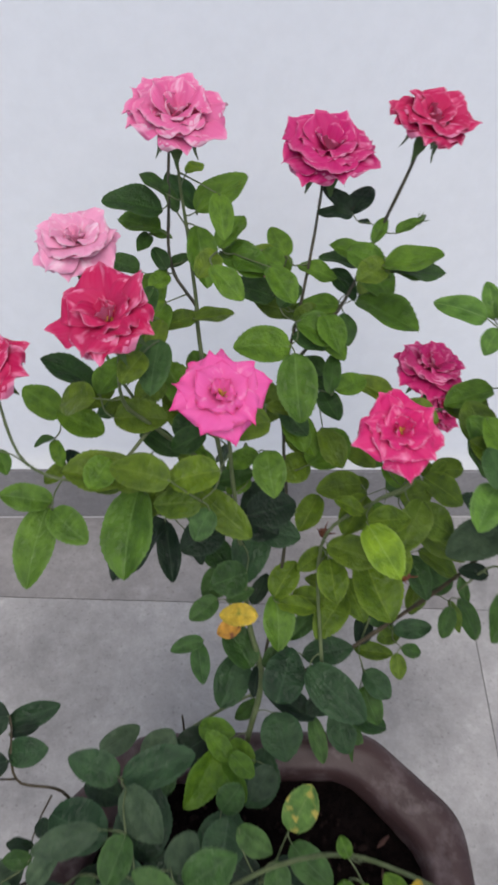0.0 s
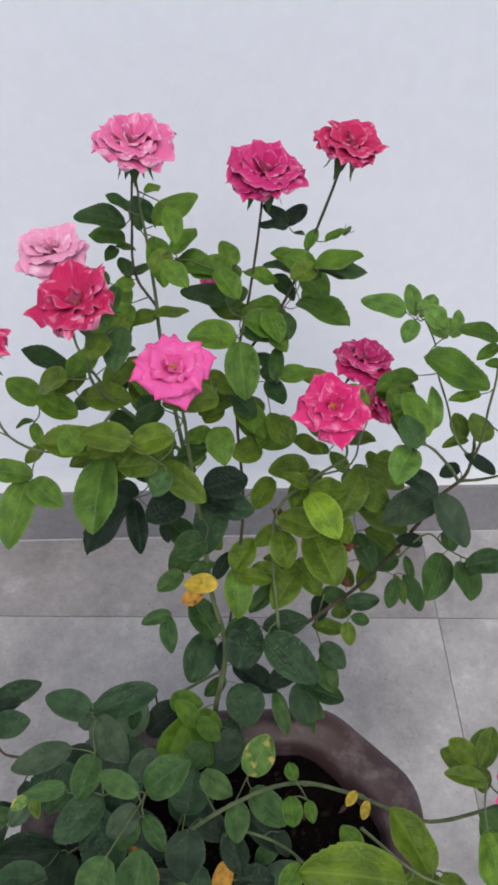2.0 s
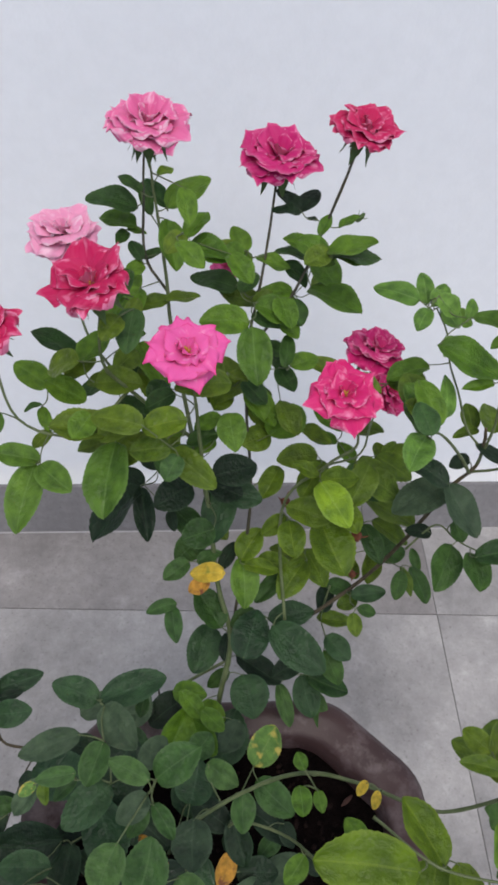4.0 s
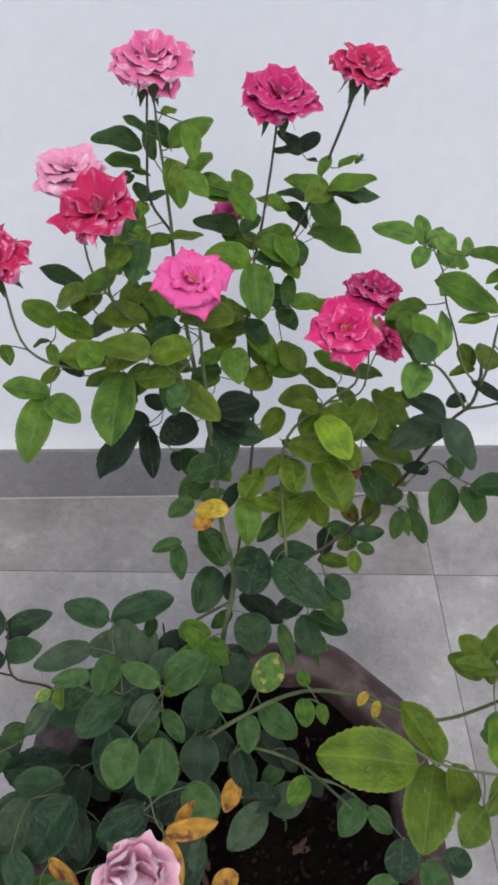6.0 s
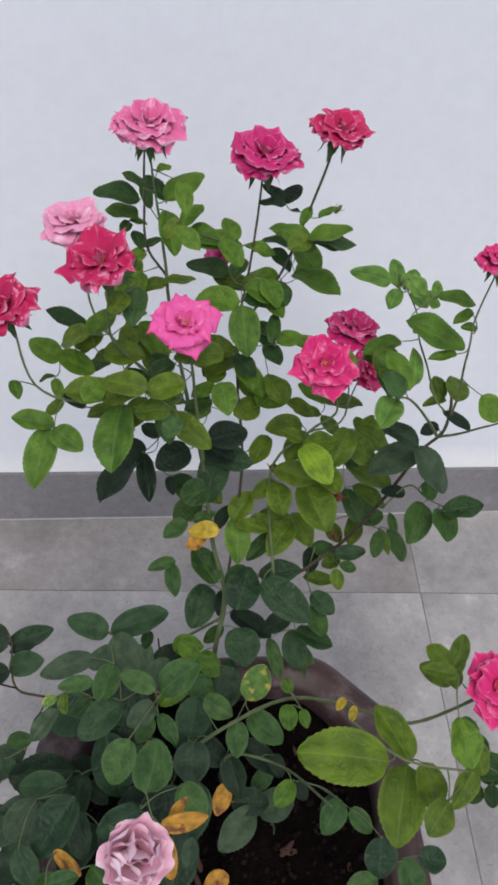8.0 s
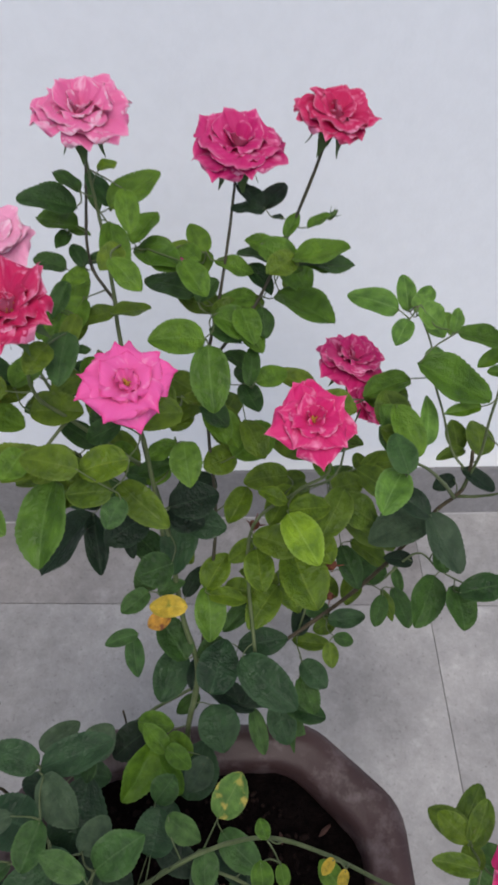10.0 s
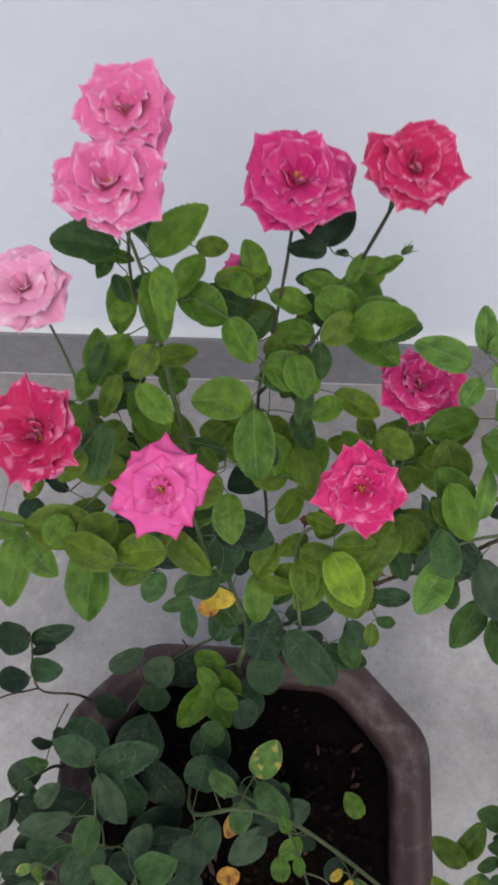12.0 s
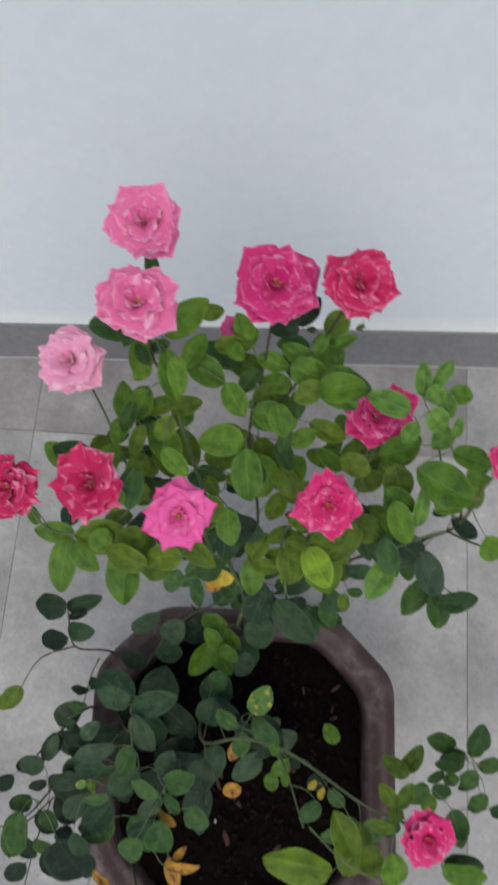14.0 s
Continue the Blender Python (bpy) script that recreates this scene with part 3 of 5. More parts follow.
def bud(bush, at, axis, size, mat):
    """A small withered bud or hip with dry tips."""
    z = Vector(axis).normalized()
    x = z.cross(Vector((0.2, 1, 0.1))).normalized()
    m = Matrix.Translation(at) @ Matrix((x, z.cross(x), z)).transposed().to_4x4()
    bm = bmesh.new()
    rnd = random.Random(int(size * 1e6))
    rings = []
    for h, r in ((-0.9, 0.12), (-0.6, 0.34), (-0.1, 0.5), (0.4, 0.44), (0.8, 0.26), (1.1, 0.1)):
        rings.append([bm.verts.new((size * r * rnd.uniform(0.8, 1.2) * math.cos(k * 0.785), size * r * rnd.uniform(0.8, 1.2) * math.sin(k * 0.785), size * h)) for k in range(8)])
    for a, c in zip(rings, rings[1:]):
        for k in range(8):
            bm.faces.new((a[k], a[(k + 1) % 8], c[(k + 1) % 8], c[k]))
    for k in range(4):
        a = k * 1.57
        o = Vector((math.cos(a), math.sin(a), 0))
        tube(bm, [o * size * 0.3, o * size * 0.7 + Vector((0, 0, size * 0.4)), o * size * 1.0 + Vector((0, 0, size * 0.9))], size * 0.12, size * 0.03, 4)
    ob = part("bud", bm, mat, bush, "small withered brown-red bud" if mat == M_HIP else "small green bud")
    ob.matrix_world = m
    return ob


def soil_bits():
    """Reddish bark chips and pale grit lying on the soil."""
    rnd = random.Random(11)
    for k in range(26):
        x, y = POT.x + rnd.uniform(-0.06, 0.15), POT.y + rnd.uniform(-0.15, 0.13)
        pale = k % 4 == 0
        s = rnd.uniform(0.003, 0.005) if pale else rnd.uniform(0.006, 0.014)
        bm = bmesh.new()
        bmesh.ops.create_icosphere(bm, subdivisions=1, radius=1)
        for v in bm.verts:
            v.co *= rnd.uniform(0.75, 1.2)
        ob = part("grit" if pale else "bark_chip", bm, M_PALESTONE if pale else M_CHIP)
        ob.matrix_world = Matrix.Translation((x, y, RIM - 0.035)) @ Matrix.Rotation(rnd.uniform(0, 6), 4, "Z") @ Matrix.Diagonal((s, s * (0.7 if pale else 0.35), s * (0.6 if pale else 0.25), 1))
        tagged(ob, "small pale grit stone on the dark soil" if pale else "reddish-brown bark chip on the dark soil", "grit" if pale else "bark chip", "bits on the soil")


soil_bits()


# ---------------- the rose bush ----------------
rose = tagged(new("rose_bush"), "tall potted rose bush with pink and crimson blooms", "rose bush")
rose.location = (0, 0, 0)

# stems: thickness at the foot and at the end, then the way of the stem
cane(rose, M_CANE, 0.0036, 0.0009, (0.165, 0.460, 0.420), (0.163, 0.461, 0.551), (0.176, 0.497, 0.639), (0.161, 0.531, 0.706), (0.150, 0.571, 0.799), (0.135, 0.605, 0.857), (0.115, 0.665, 0.949), (0.111, 0.688, 0.989), (0.106, 0.706, 1.031), (0.101, 0.715, 1.070), (0.098, 0.713, 1.116))
cane(rose, M_DARKCANE, 0.0015, 0.0011, (0.112, 0.688, 0.977), (0.090, 0.717, 0.998), (0.088, 0.755, 1.035), (0.087, 0.823, 1.066))
cane(rose, M_DARKCANE, 0.0018, 0.0012, (0.177, 0.508, 0.618), (0.196, 0.585, 0.773), (0.190, 0.634, 0.866), (0.189, 0.667, 0.921), (0.200, 0.697, 0.970), (0.209, 0.726, 1.018), (0.216, 0.756, 1.069))
cane(rose, M_DARKCANE, 0.0016, 0.0013, (0.189, 0.667, 0.921), (0.231, 0.690, 0.971), (0.259, 0.720, 1.022), (0.287, 0.739, 1.105))
cane(rose, M_CANE, 0.0019, 0.0011, (0.149, 0.532, 0.852), (0.141, 0.557, 0.921), (0.138, 0.553, 0.968), (0.131, 0.551, 1.011))
cane(rose, M_CANE, 0.0019, 0.0011, (0.134, 0.574, 0.894), (0.080, 0.579, 0.951), (0.061, 0.570, 0.992), (0.066, 0.568, 1.061))
cane(rose, M_CANE, 0.0015, 0.0010, (0.080, 0.579, 0.951), (0.040, 0.544, 0.930), (-0.011, 0.542, 0.952), (-0.029, 0.573, 1.010))
cane(rose, M_CANE, 0.0015, 0.0010, (0.080, 0.579, 0.951), (0.031, 0.673, 0.942), (0.022, 0.695, 1.024))
cane(rose, M_BARK, 0.0025, 0.0015, (0.177, 0.496, 0.645), (0.240, 0.514, 0.631), (0.328, 0.557, 0.661), (0.367, 0.556, 0.753), (0.385, 0.560, 0.799), (0.402, 0.566, 0.833), (0.420, 0.572, 0.854), (0.423, 0.580, 0.881), (0.422, 0.585, 0.895))
cane(rose, M_CANE, 0.0013, 0.0008, (0.422, 0.578, 0.873), (0.409, 0.595, 0.883), (0.401, 0.620, 0.905), (0.394, 0.650, 0.923), (0.393, 0.675, 0.940), (0.385, 0.700, 0.953))
cane(rose, M_CANE, 0.0014, 0.0008, (0.420, 0.572, 0.854), (0.427, 0.580, 0.897), (0.425, 0.585, 0.934), (0.425, 0.590, 0.963), (0.425, 0.597, 0.990), (0.432, 0.600, 1.047))
cane(rose, M_CANE, 0.0019, 0.0009, (0.415, 0.570, 0.845), (0.391, 0.560, 0.885), (0.360, 0.545, 0.928), (0.340, 0.535, 0.940))
cane(rose, M_CANE, 0.0017, 0.0009, (0.417, 0.570, 0.847), (0.431, 0.560, 0.861), (0.443, 0.552, 0.876), (0.466, 0.540, 0.900))
cane(rose, M_CANE, 0.0019, 0.0011, (0.236, 0.493, 0.664), (0.228, 0.569, 0.786), (0.268, 0.575, 0.851), (0.294, 0.572, 0.888), (0.274, 0.581, 0.936))
cane(rose, M_CANE, 0.0012, 0.0008, (0.268, 0.575, 0.851), (0.316, 0.614, 0.838), (0.324, 0.686, 0.896))
cane(rose, M_CANE, 0.0012, 0.0008, (0.316, 0.614, 0.838), (0.330, 0.654, 0.827), (0.364, 0.736, 0.796))
cane(rose, M_CANE, 0.0012, 0.0007, (0.359, 0.534, 0.763), (0.386, 0.542, 0.795), (0.405, 0.523, 0.793), (0.430, 0.506, 0.792))
cane(rose, M_CANE, 0.0011, 0.0006, (0.295, 0.557, 0.655), (0.288, 0.541, 0.610), (0.294, 0.523, 0.588), (0.288, 0.501, 0.561))
cane(rose, M_CANE, 0.0021, 0.0013, (0.100, 0.330, 0.420), (0.127, 0.306, 0.628), (0.180, 0.319, 0.688), (0.229, 0.318, 0.740), (0.273, 0.299, 0.769), (0.320, 0.272, 0.787), (0.346, 0.265, 0.814), (0.380, 0.262, 0.870))
cane(rose, M_CANE, 0.0018, 0.0012, (0.180, 0.300, 0.420), (0.172, 0.323, 0.574), (0.229, 0.296, 0.621), (0.263, 0.226, 0.714))
cane(rose, M_BARK, 0.0019, 0.0009, (-0.020, 0.400, 0.430), (-0.038, 0.417, 0.528), (-0.081, 0.422, 0.561), (-0.090, 0.471, 0.583), (-0.099, 0.487, 0.575))
cane(rose, M_BARK, 0.0012, 0.0007, (-0.081, 0.422, 0.561), (-0.113, 0.404, 0.617), (-0.136, 0.358, 0.627))
cane(rose, M_BARK, 0.0024, 0.0012, (-0.050, 0.300, 0.420), (-0.059, 0.333, 0.517), (-0.085, 0.301, 0.588), (-0.103, 0.275, 0.622))
cane(rose, M_BARK, 0.0019, 0.0009, (-0.060, 0.220, 0.430), (-0.074, 0.237, 0.590), (-0.101, 0.205, 0.623), (-0.123, 0.194, 0.642))
cane(rose, M_CANE, 0.0012, 0.0008, (0.265, 0.254, 0.841), (0.305, 0.221, 0.840), (0.351, 0.206, 0.851))
cane(rose, M_CANE, 0.0019, 0.0011, (0.000, 0.120, 0.430), (0.089, 0.144, 0.803), (0.102, 0.135, 0.932))
cane(rose, M_CANE, 0.0024, 0.0017, (0.040, 0.450, 0.460), (0.104, 0.484, 0.530), (0.176, 0.512, 0.562))
cane(rose, M_BARK, 0.0013, 0.0011, (0.090, 0.470, 0.455), (0.091, 0.485, 0.510), (0.090, 0.490, 0.548))
cane(rose, M_BARK, 0.0010, 0.0006, (-0.042, 0.406, 0.560), (-0.055, 0.378, 0.551), (-0.061, 0.329, 0.561))
cane(rose, M_BARK, 0.0017, 0.0008, (-0.037, 0.237, 0.500), (-0.099, 0.206, 0.500), (-0.149, 0.162, 0.490), (-0.199, 0.151, 0.480))
cane(rose, M_BARK, 0.0012, 0.0007, (-0.110, 0.197, 0.500), (-0.128, 0.141, 0.490), (-0.142, 0.079, 0.480), (-0.142, 0.051, 0.480))

# blooms: kind, place of the claws, way the face looks, width, spin, how far shut
bloom(rose, "shell", (0.100, 0.712, 1.124), (0.02, -0.08, 1.00), 0.074, 10, 0.0, star=0.3)
bloom(rose, "shell", (0.088, 0.822, 1.073), (0.10, -0.20, 0.97), 0.075, 58, 0.0, star=0.3)
bloom(rose, "blush", (0.020, 0.694, 1.032), (-0.10, -0.15, 0.98), 0.070, 70, 0.05, star=0.3)
bloom(rose, "magenta", (0.216, 0.755, 1.078), (0.00, -0.10, 1.00), 0.085, 25, 0, star=0.3)
bloom(rose, "crimson", (0.288, 0.738, 1.112), (0.21, -0.14, 0.97), 0.067, 55, 0.1, star=0.3)
bloom(rose, "crimson", (0.062, 0.567, 1.067), (-0.30, -0.13, 0.94), 0.072, 12, 0.36, star=0.6)
bloom(rose, "hot", (0.132, 0.550, 1.017), (0.05, -0.24, 0.97), 0.063, 33, -0.1, star=0.6)
bloom(rose, "rose", (0.274, 0.580, 0.942), (0.05, -0.29, 0.96), 0.067, 80, -0.05, star=0.6)
bloom(rose, "magenta", (0.326, 0.686, 0.903), (0.24, 0.10, 0.97), 0.072, 15, 0, star=0.3)
bloom(rose, "rose", (0.367, 0.734, 0.799), (0.60, -0.36, 0.72), 0.058, 50, 0.2, star=0.3)
bloom(rose, "crimson", (-0.030, 0.572, 1.017), (-0.30, -0.22, 0.93), 0.068, 65, 0.25, star=0.6)
bloom(rose, "pale", (0.098, 0.142, 0.938), (0.25, -0.42, 0.87), 0.063, 20, 0.1, star=-1.0)
bloom(rose, "rose", (0.380, 0.260, 0.877), (0.10, -0.24, 0.97), 0.060, 44, 0.1, star=0.3)
bloom(rose, "rose", (0.432, 0.600, 1.052), (0.00, 0.00, 1.00), 0.050, 5, 0.1, star=0.3)
bloom(rose, "hot", (0.170, 0.768, 0.950), (0.00, -0.30, 0.95), 0.036, 35, 0.3, star=0.3)

# withered buds and hips: place, way, width, material
bud(rose, (0.236, 0.597, 0.765), (0.1,-0.3,0.9), 0.010, M_HIP)
bud(rose, (0.307, 0.545, 0.771), (0.2,-0.2,0.9), 0.010, M_HIP)
bud(rose, (0.322, 0.566, 0.665), (-0.3,-0.3,0.6), 0.009, M_HIP)
bud(rose, (0.298, 0.737, 1.032), (0.6,0.0,0.8), 0.006, M_SEPAL)

# leaflets: kind, foot, tip, width, roll about the midrib in degrees
leaf(rose, "d", (0.086, 0.722, 1.047), (0.038, 0.724, 1.056), 0.032, 15)
leaf(rose, "g", (0.082, 0.733, 1.022), (0.045, 0.747, 1.024), 0.024, 13)
leaf(rose, "d", (0.071, 0.743, 1.011), (0.063, 0.721, 1.010), 0.013, -11)
leaf(rose, "g", (0.071, 0.737, 1.015), (0.091, 0.737, 1.012), 0.012, -20)
leaf(rose, "m", (0.112, 0.730, 1.043), (0.090, 0.757, 1.058), 0.016, -2)
leaf(rose, "d", (0.092, 0.791, 1.000), (0.082, 0.824, 1.021), 0.015, -11)
leaf(rose, "g", (0.112, 0.715, 1.051), (0.152, 0.747, 1.068), 0.031, -12)
leaf(rose, "g", (0.113, 0.704, 1.047), (0.122, 0.661, 1.020), 0.025, -17)
leaf(rose, "g", (0.130, 0.689, 1.037), (0.149, 0.721, 1.046), 0.022, -15)
leaf(rose, "g", (0.131, 0.703, 1.023), (0.168, 0.679, 1.025), 0.029, -7)
leaf(rose, "g", (0.168, 0.731, 1.005), (0.184, 0.711, 1.006), 0.017, 4)
leaf(rose, "d", (0.087, 0.706, 1.001), (0.075, 0.724, 1.011), 0.014, -2)
leaf(rose, "d", (0.107, 0.732, 0.996), (0.085, 0.724, 0.992), 0.015, 22)
leaf(rose, "g", (0.088, 0.709, 0.996), (0.073, 0.691, 0.995), 0.016, -8)
leaf(rose, "g", (0.070, 0.648, 1.004), (0.058, 0.622, 0.997), 0.020, 14)
leaf(rose, "o", (0.088, 0.641, 1.005), (0.077, 0.611, 0.991), 0.016, -10)
leaf(rose, "o", (0.085, 0.664, 0.977), (0.115, 0.674, 0.984), 0.020, -16)
leaf(rose, "o", (0.110, 0.663, 0.986), (0.143, 0.673, 0.985), 0.022, -31)
leaf(rose, "d", (0.181, 0.727, 0.957), (0.132, 0.745, 0.960), 0.030, 13)
leaf(rose, "k", (0.237, 0.733, 1.042), (0.217, 0.752, 1.054), 0.020, 18)
leaf(rose, "k", (0.238, 0.734, 1.039), (0.258, 0.760, 1.050), 0.020, -12)
leaf(rose, "k", (0.239, 0.726, 1.044), (0.210, 0.729, 1.044), 0.018, 20)
leaf(rose, "g", (0.255, 0.708, 1.030), (0.267, 0.728, 1.041), 0.012, 2)
leaf(rose, "g", (0.274, 0.714, 1.034), (0.294, 0.724, 1.042), 0.013, -26)
leaf(rose, "k", (0.256, 0.732, 1.032), (0.246, 0.734, 1.033), 0.007, 21)
leaf(rose, "g", (0.190, 0.737, 0.993), (0.175, 0.762, 1.007), 0.020, -2)
leaf(rose, "g", (0.192, 0.761, 0.979), (0.179, 0.736, 0.967), 0.019, -10)
leaf(rose, "g", (0.197, 0.717, 1.000), (0.231, 0.709, 0.993), 0.021, -16)
leaf(rose, "d", (0.252, 0.728, 0.991), (0.217, 0.735, 0.996), 0.022, 27)
leaf(rose, "d", (0.225, 0.723, 0.992), (0.247, 0.696, 0.981), 0.020, -12)
leaf(rose, "g", (0.260, 0.702, 1.016), (0.222, 0.722, 1.019), 0.021, 12)
leaf(rose, "g", (0.232, 0.695, 1.033), (0.271, 0.686, 1.015), 0.031, -8)
leaf(rose, "g", (0.261, 0.755, 0.977), (0.283, 0.717, 0.964), 0.030, 7)
leaf(rose, "g", (0.257, 0.672, 1.034), (0.302, 0.670, 1.048), 0.031, -26)
leaf(rose, "d", (0.260, 0.680, 1.027), (0.310, 0.676, 1.027), 0.031, -26)
leaf(rose, "g", (0.255, 0.724, 0.961), (0.301, 0.676, 0.966), 0.038, -16)
leaf(rose, "d", (0.238, 0.692, 0.970), (0.241, 0.666, 0.955), 0.018, -9)
leaf(rose, "g", (0.234, 0.695, 0.975), (0.197, 0.703, 0.970), 0.022, 18)
leaf(rose, "d", (0.182, 0.687, 0.978), (0.199, 0.709, 0.987), 0.019, -12)
leaf(rose, "o", (0.203, 0.726, 0.938), (0.163, 0.734, 0.947), 0.029, 10)
leaf(rose, "g", (0.194, 0.667, 0.981), (0.236, 0.658, 0.971), 0.031, -10)
leaf(rose, "g", (0.218, 0.694, 0.960), (0.238, 0.657, 0.948), 0.023, -4)
leaf(rose, "m", (0.191, 0.664, 0.969), (0.219, 0.652, 0.965), 0.018, -7)
leaf(rose, "q", (0.190, 0.625, 0.987), (0.194, 0.576, 0.959), 0.032, 0)
leaf(rose, "d", (0.225, 0.635, 0.928), (0.230, 0.670, 0.942), 0.016, 0)
leaf(rose, "d", (0.231, 0.668, 0.897), (0.217, 0.692, 0.897), 0.018, 3)
leaf(rose, "d", (0.222, 0.656, 0.910), (0.235, 0.622, 0.909), 0.021, 0)
leaf(rose, "g", (0.232, 0.649, 0.918), (0.263, 0.665, 0.918), 0.022, -3)
leaf(rose, "d", (0.035, 0.606, 0.964), (-0.006, 0.622, 0.985), 0.030, 34)
leaf(rose, "g", (0.038, 0.595, 0.969), (0.060, 0.626, 0.979), 0.027, -15)
leaf(rose, "o", (0.041, 0.573, 0.990), (0.008, 0.587, 0.969), 0.027, 3)
leaf(rose, "o", (0.032, 0.649, 0.935), (0.022, 0.621, 0.927), 0.021, 3)
leaf(rose, "g", (0.000, 0.615, 0.922), (-0.035, 0.638, 0.932), 0.026, 1)
leaf(rose, "g", (-0.001, 0.609, 0.936), (0.037, 0.600, 0.919), 0.027, -8)
leaf(rose, "d", (-0.004, 0.594, 0.919), (-0.019, 0.585, 0.918), 0.010, 32)
leaf(rose, "g", (-0.006, 0.598, 0.911), (0.002, 0.577, 0.901), 0.013, 10)
leaf(rose, "d", (0.045, 0.669, 0.874), (0.016, 0.663, 0.869), 0.022, 21)
leaf(rose, "o", (0.049, 0.584, 0.955), (0.091, 0.584, 0.955), 0.030, -8)
leaf(rose, "o", (0.071, 0.537, 0.943), (0.015, 0.537, 0.952), 0.036, 20)
leaf(rose, "o", (0.098, 0.505, 0.982), (0.054, 0.520, 0.979), 0.026, 5)
leaf(rose, "k", (0.025, 0.584, 0.882), (-0.002, 0.604, 0.888), 0.015, -9)
leaf(rose, "o", (-0.000, 0.593, 0.884), (-0.017, 0.577, 0.877), 0.014, 1)
leaf(rose, "q", (-0.002, 0.548, 0.892), (-0.043, 0.547, 0.906), 0.024, 9)
leaf(rose, "q", (-0.001, 0.535, 0.902), (0.030, 0.506, 0.901), 0.026, -4)
leaf(rose, "q", (-0.007, 0.544, 0.893), (-0.018, 0.481, 0.874), 0.032, 1)
leaf(rose, "q", (0.070, 0.533, 0.934), (0.060, 0.469, 0.910), 0.042, 19)
leaf(rose, "o", (0.063, 0.568, 0.900), (0.029, 0.558, 0.894), 0.021, 22)
leaf(rose, "g", (-0.040, 0.568, 0.936), (-0.032, 0.549, 0.928), 0.013, -11)
leaf(rose, "g", (0.060, 0.654, 0.952), (0.055, 0.699, 0.971), 0.024, -9)
leaf(rose, "d", (0.069, 0.636, 0.954), (0.080, 0.634, 0.956), 0.009, 5)
leaf(rose, "d", (0.084, 0.689, 0.896), (0.060, 0.684, 0.898), 0.017, 6)
leaf(rose, "g", (0.108, 0.623, 0.914), (0.083, 0.666, 0.935), 0.034, 19)
leaf(rose, "m", (0.076, 0.651, 0.956), (0.091, 0.655, 0.954), 0.009, -6)
leaf(rose, "d", (0.121, 0.569, 0.957), (0.094, 0.560, 0.947), 0.021, 0)
leaf(rose, "v", (0.132, 0.517, 0.977), (0.095, 0.513, 0.969), 0.027, 3)
leaf(rose, "o", (0.170, 0.568, 0.970), (0.121, 0.556, 0.976), 0.031, 12)
leaf(rose, "o", (0.191, 0.668, 0.885), (0.150, 0.639, 0.880), 0.035, 11)
leaf(rose, "v", (0.173, 0.657, 0.881), (0.156, 0.628, 0.878), 0.024, -11)
leaf(rose, "o", (0.162, 0.579, 0.967), (0.148, 0.599, 0.969), 0.015, 1)
leaf(rose, "o", (0.168, 0.606, 0.947), (0.186, 0.594, 0.949), 0.015, -28)
leaf(rose, "d", (0.184, 0.633, 0.914), (0.207, 0.609, 0.904), 0.022, -1)
leaf(rose, "o", (0.196, 0.670, 0.867), (0.219, 0.627, 0.844), 0.032, -9)
leaf(rose, "g", (0.213, 0.615, 0.853), (0.251, 0.648, 0.863), 0.039, -6)
leaf(rose, "g", (0.163, 0.583, 0.914), (0.137, 0.568, 0.913), 0.019, 17)
leaf(rose, "q", (0.169, 0.576, 0.926), (0.174, 0.535, 0.919), 0.027, 7)
leaf(rose, "v", (0.217, 0.627, 0.843), (0.185, 0.609, 0.846), 0.029, -6)
leaf(rose, "d", (0.159, 0.571, 0.903), (0.129, 0.565, 0.896), 0.018, 10)
leaf(rose, "o", (0.116, 0.549, 0.907), (0.156, 0.513, 0.894), 0.027, 9)
leaf(rose, "g", (0.157, 0.568, 0.898), (0.137, 0.558, 0.892), 0.015, -4)
leaf(rose, "o", (0.119, 0.506, 0.955), (0.084, 0.507, 0.950), 0.026, 8)
leaf(rose, "m", (0.105, 0.563, 0.896), (0.116, 0.531, 0.882), 0.022, -19)
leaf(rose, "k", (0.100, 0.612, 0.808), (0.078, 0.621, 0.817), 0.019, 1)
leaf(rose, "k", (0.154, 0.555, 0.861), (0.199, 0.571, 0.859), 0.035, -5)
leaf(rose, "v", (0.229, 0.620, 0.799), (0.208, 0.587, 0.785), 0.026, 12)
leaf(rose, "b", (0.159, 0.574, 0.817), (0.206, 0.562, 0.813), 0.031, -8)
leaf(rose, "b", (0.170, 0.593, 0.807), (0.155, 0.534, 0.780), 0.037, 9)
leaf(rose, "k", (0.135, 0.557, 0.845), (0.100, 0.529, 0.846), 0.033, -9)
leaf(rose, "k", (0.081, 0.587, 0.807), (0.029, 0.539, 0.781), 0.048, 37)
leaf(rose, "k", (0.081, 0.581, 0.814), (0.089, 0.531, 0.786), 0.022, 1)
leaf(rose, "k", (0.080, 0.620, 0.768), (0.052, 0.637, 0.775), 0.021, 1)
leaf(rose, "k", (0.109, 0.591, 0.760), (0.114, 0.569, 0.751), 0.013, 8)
leaf(rose, "d", (0.113, 0.602, 0.748), (0.144, 0.575, 0.734), 0.031, -12)
leaf(rose, "o", (0.149, 0.605, 0.723), (0.173, 0.583, 0.716), 0.024, -6)
leaf(rose, "d", (0.146, 0.575, 0.733), (0.115, 0.548, 0.725), 0.031, 6)
leaf(rose, "m", (0.130, 0.540, 0.737), (0.103, 0.520, 0.733), 0.022, 11)
leaf(rose, "m", (0.138, 0.536, 0.741), (0.165, 0.546, 0.746), 0.017, -22)
leaf(rose, "k", (0.164, 0.547, 0.709), (0.181, 0.576, 0.721), 0.017, -1)
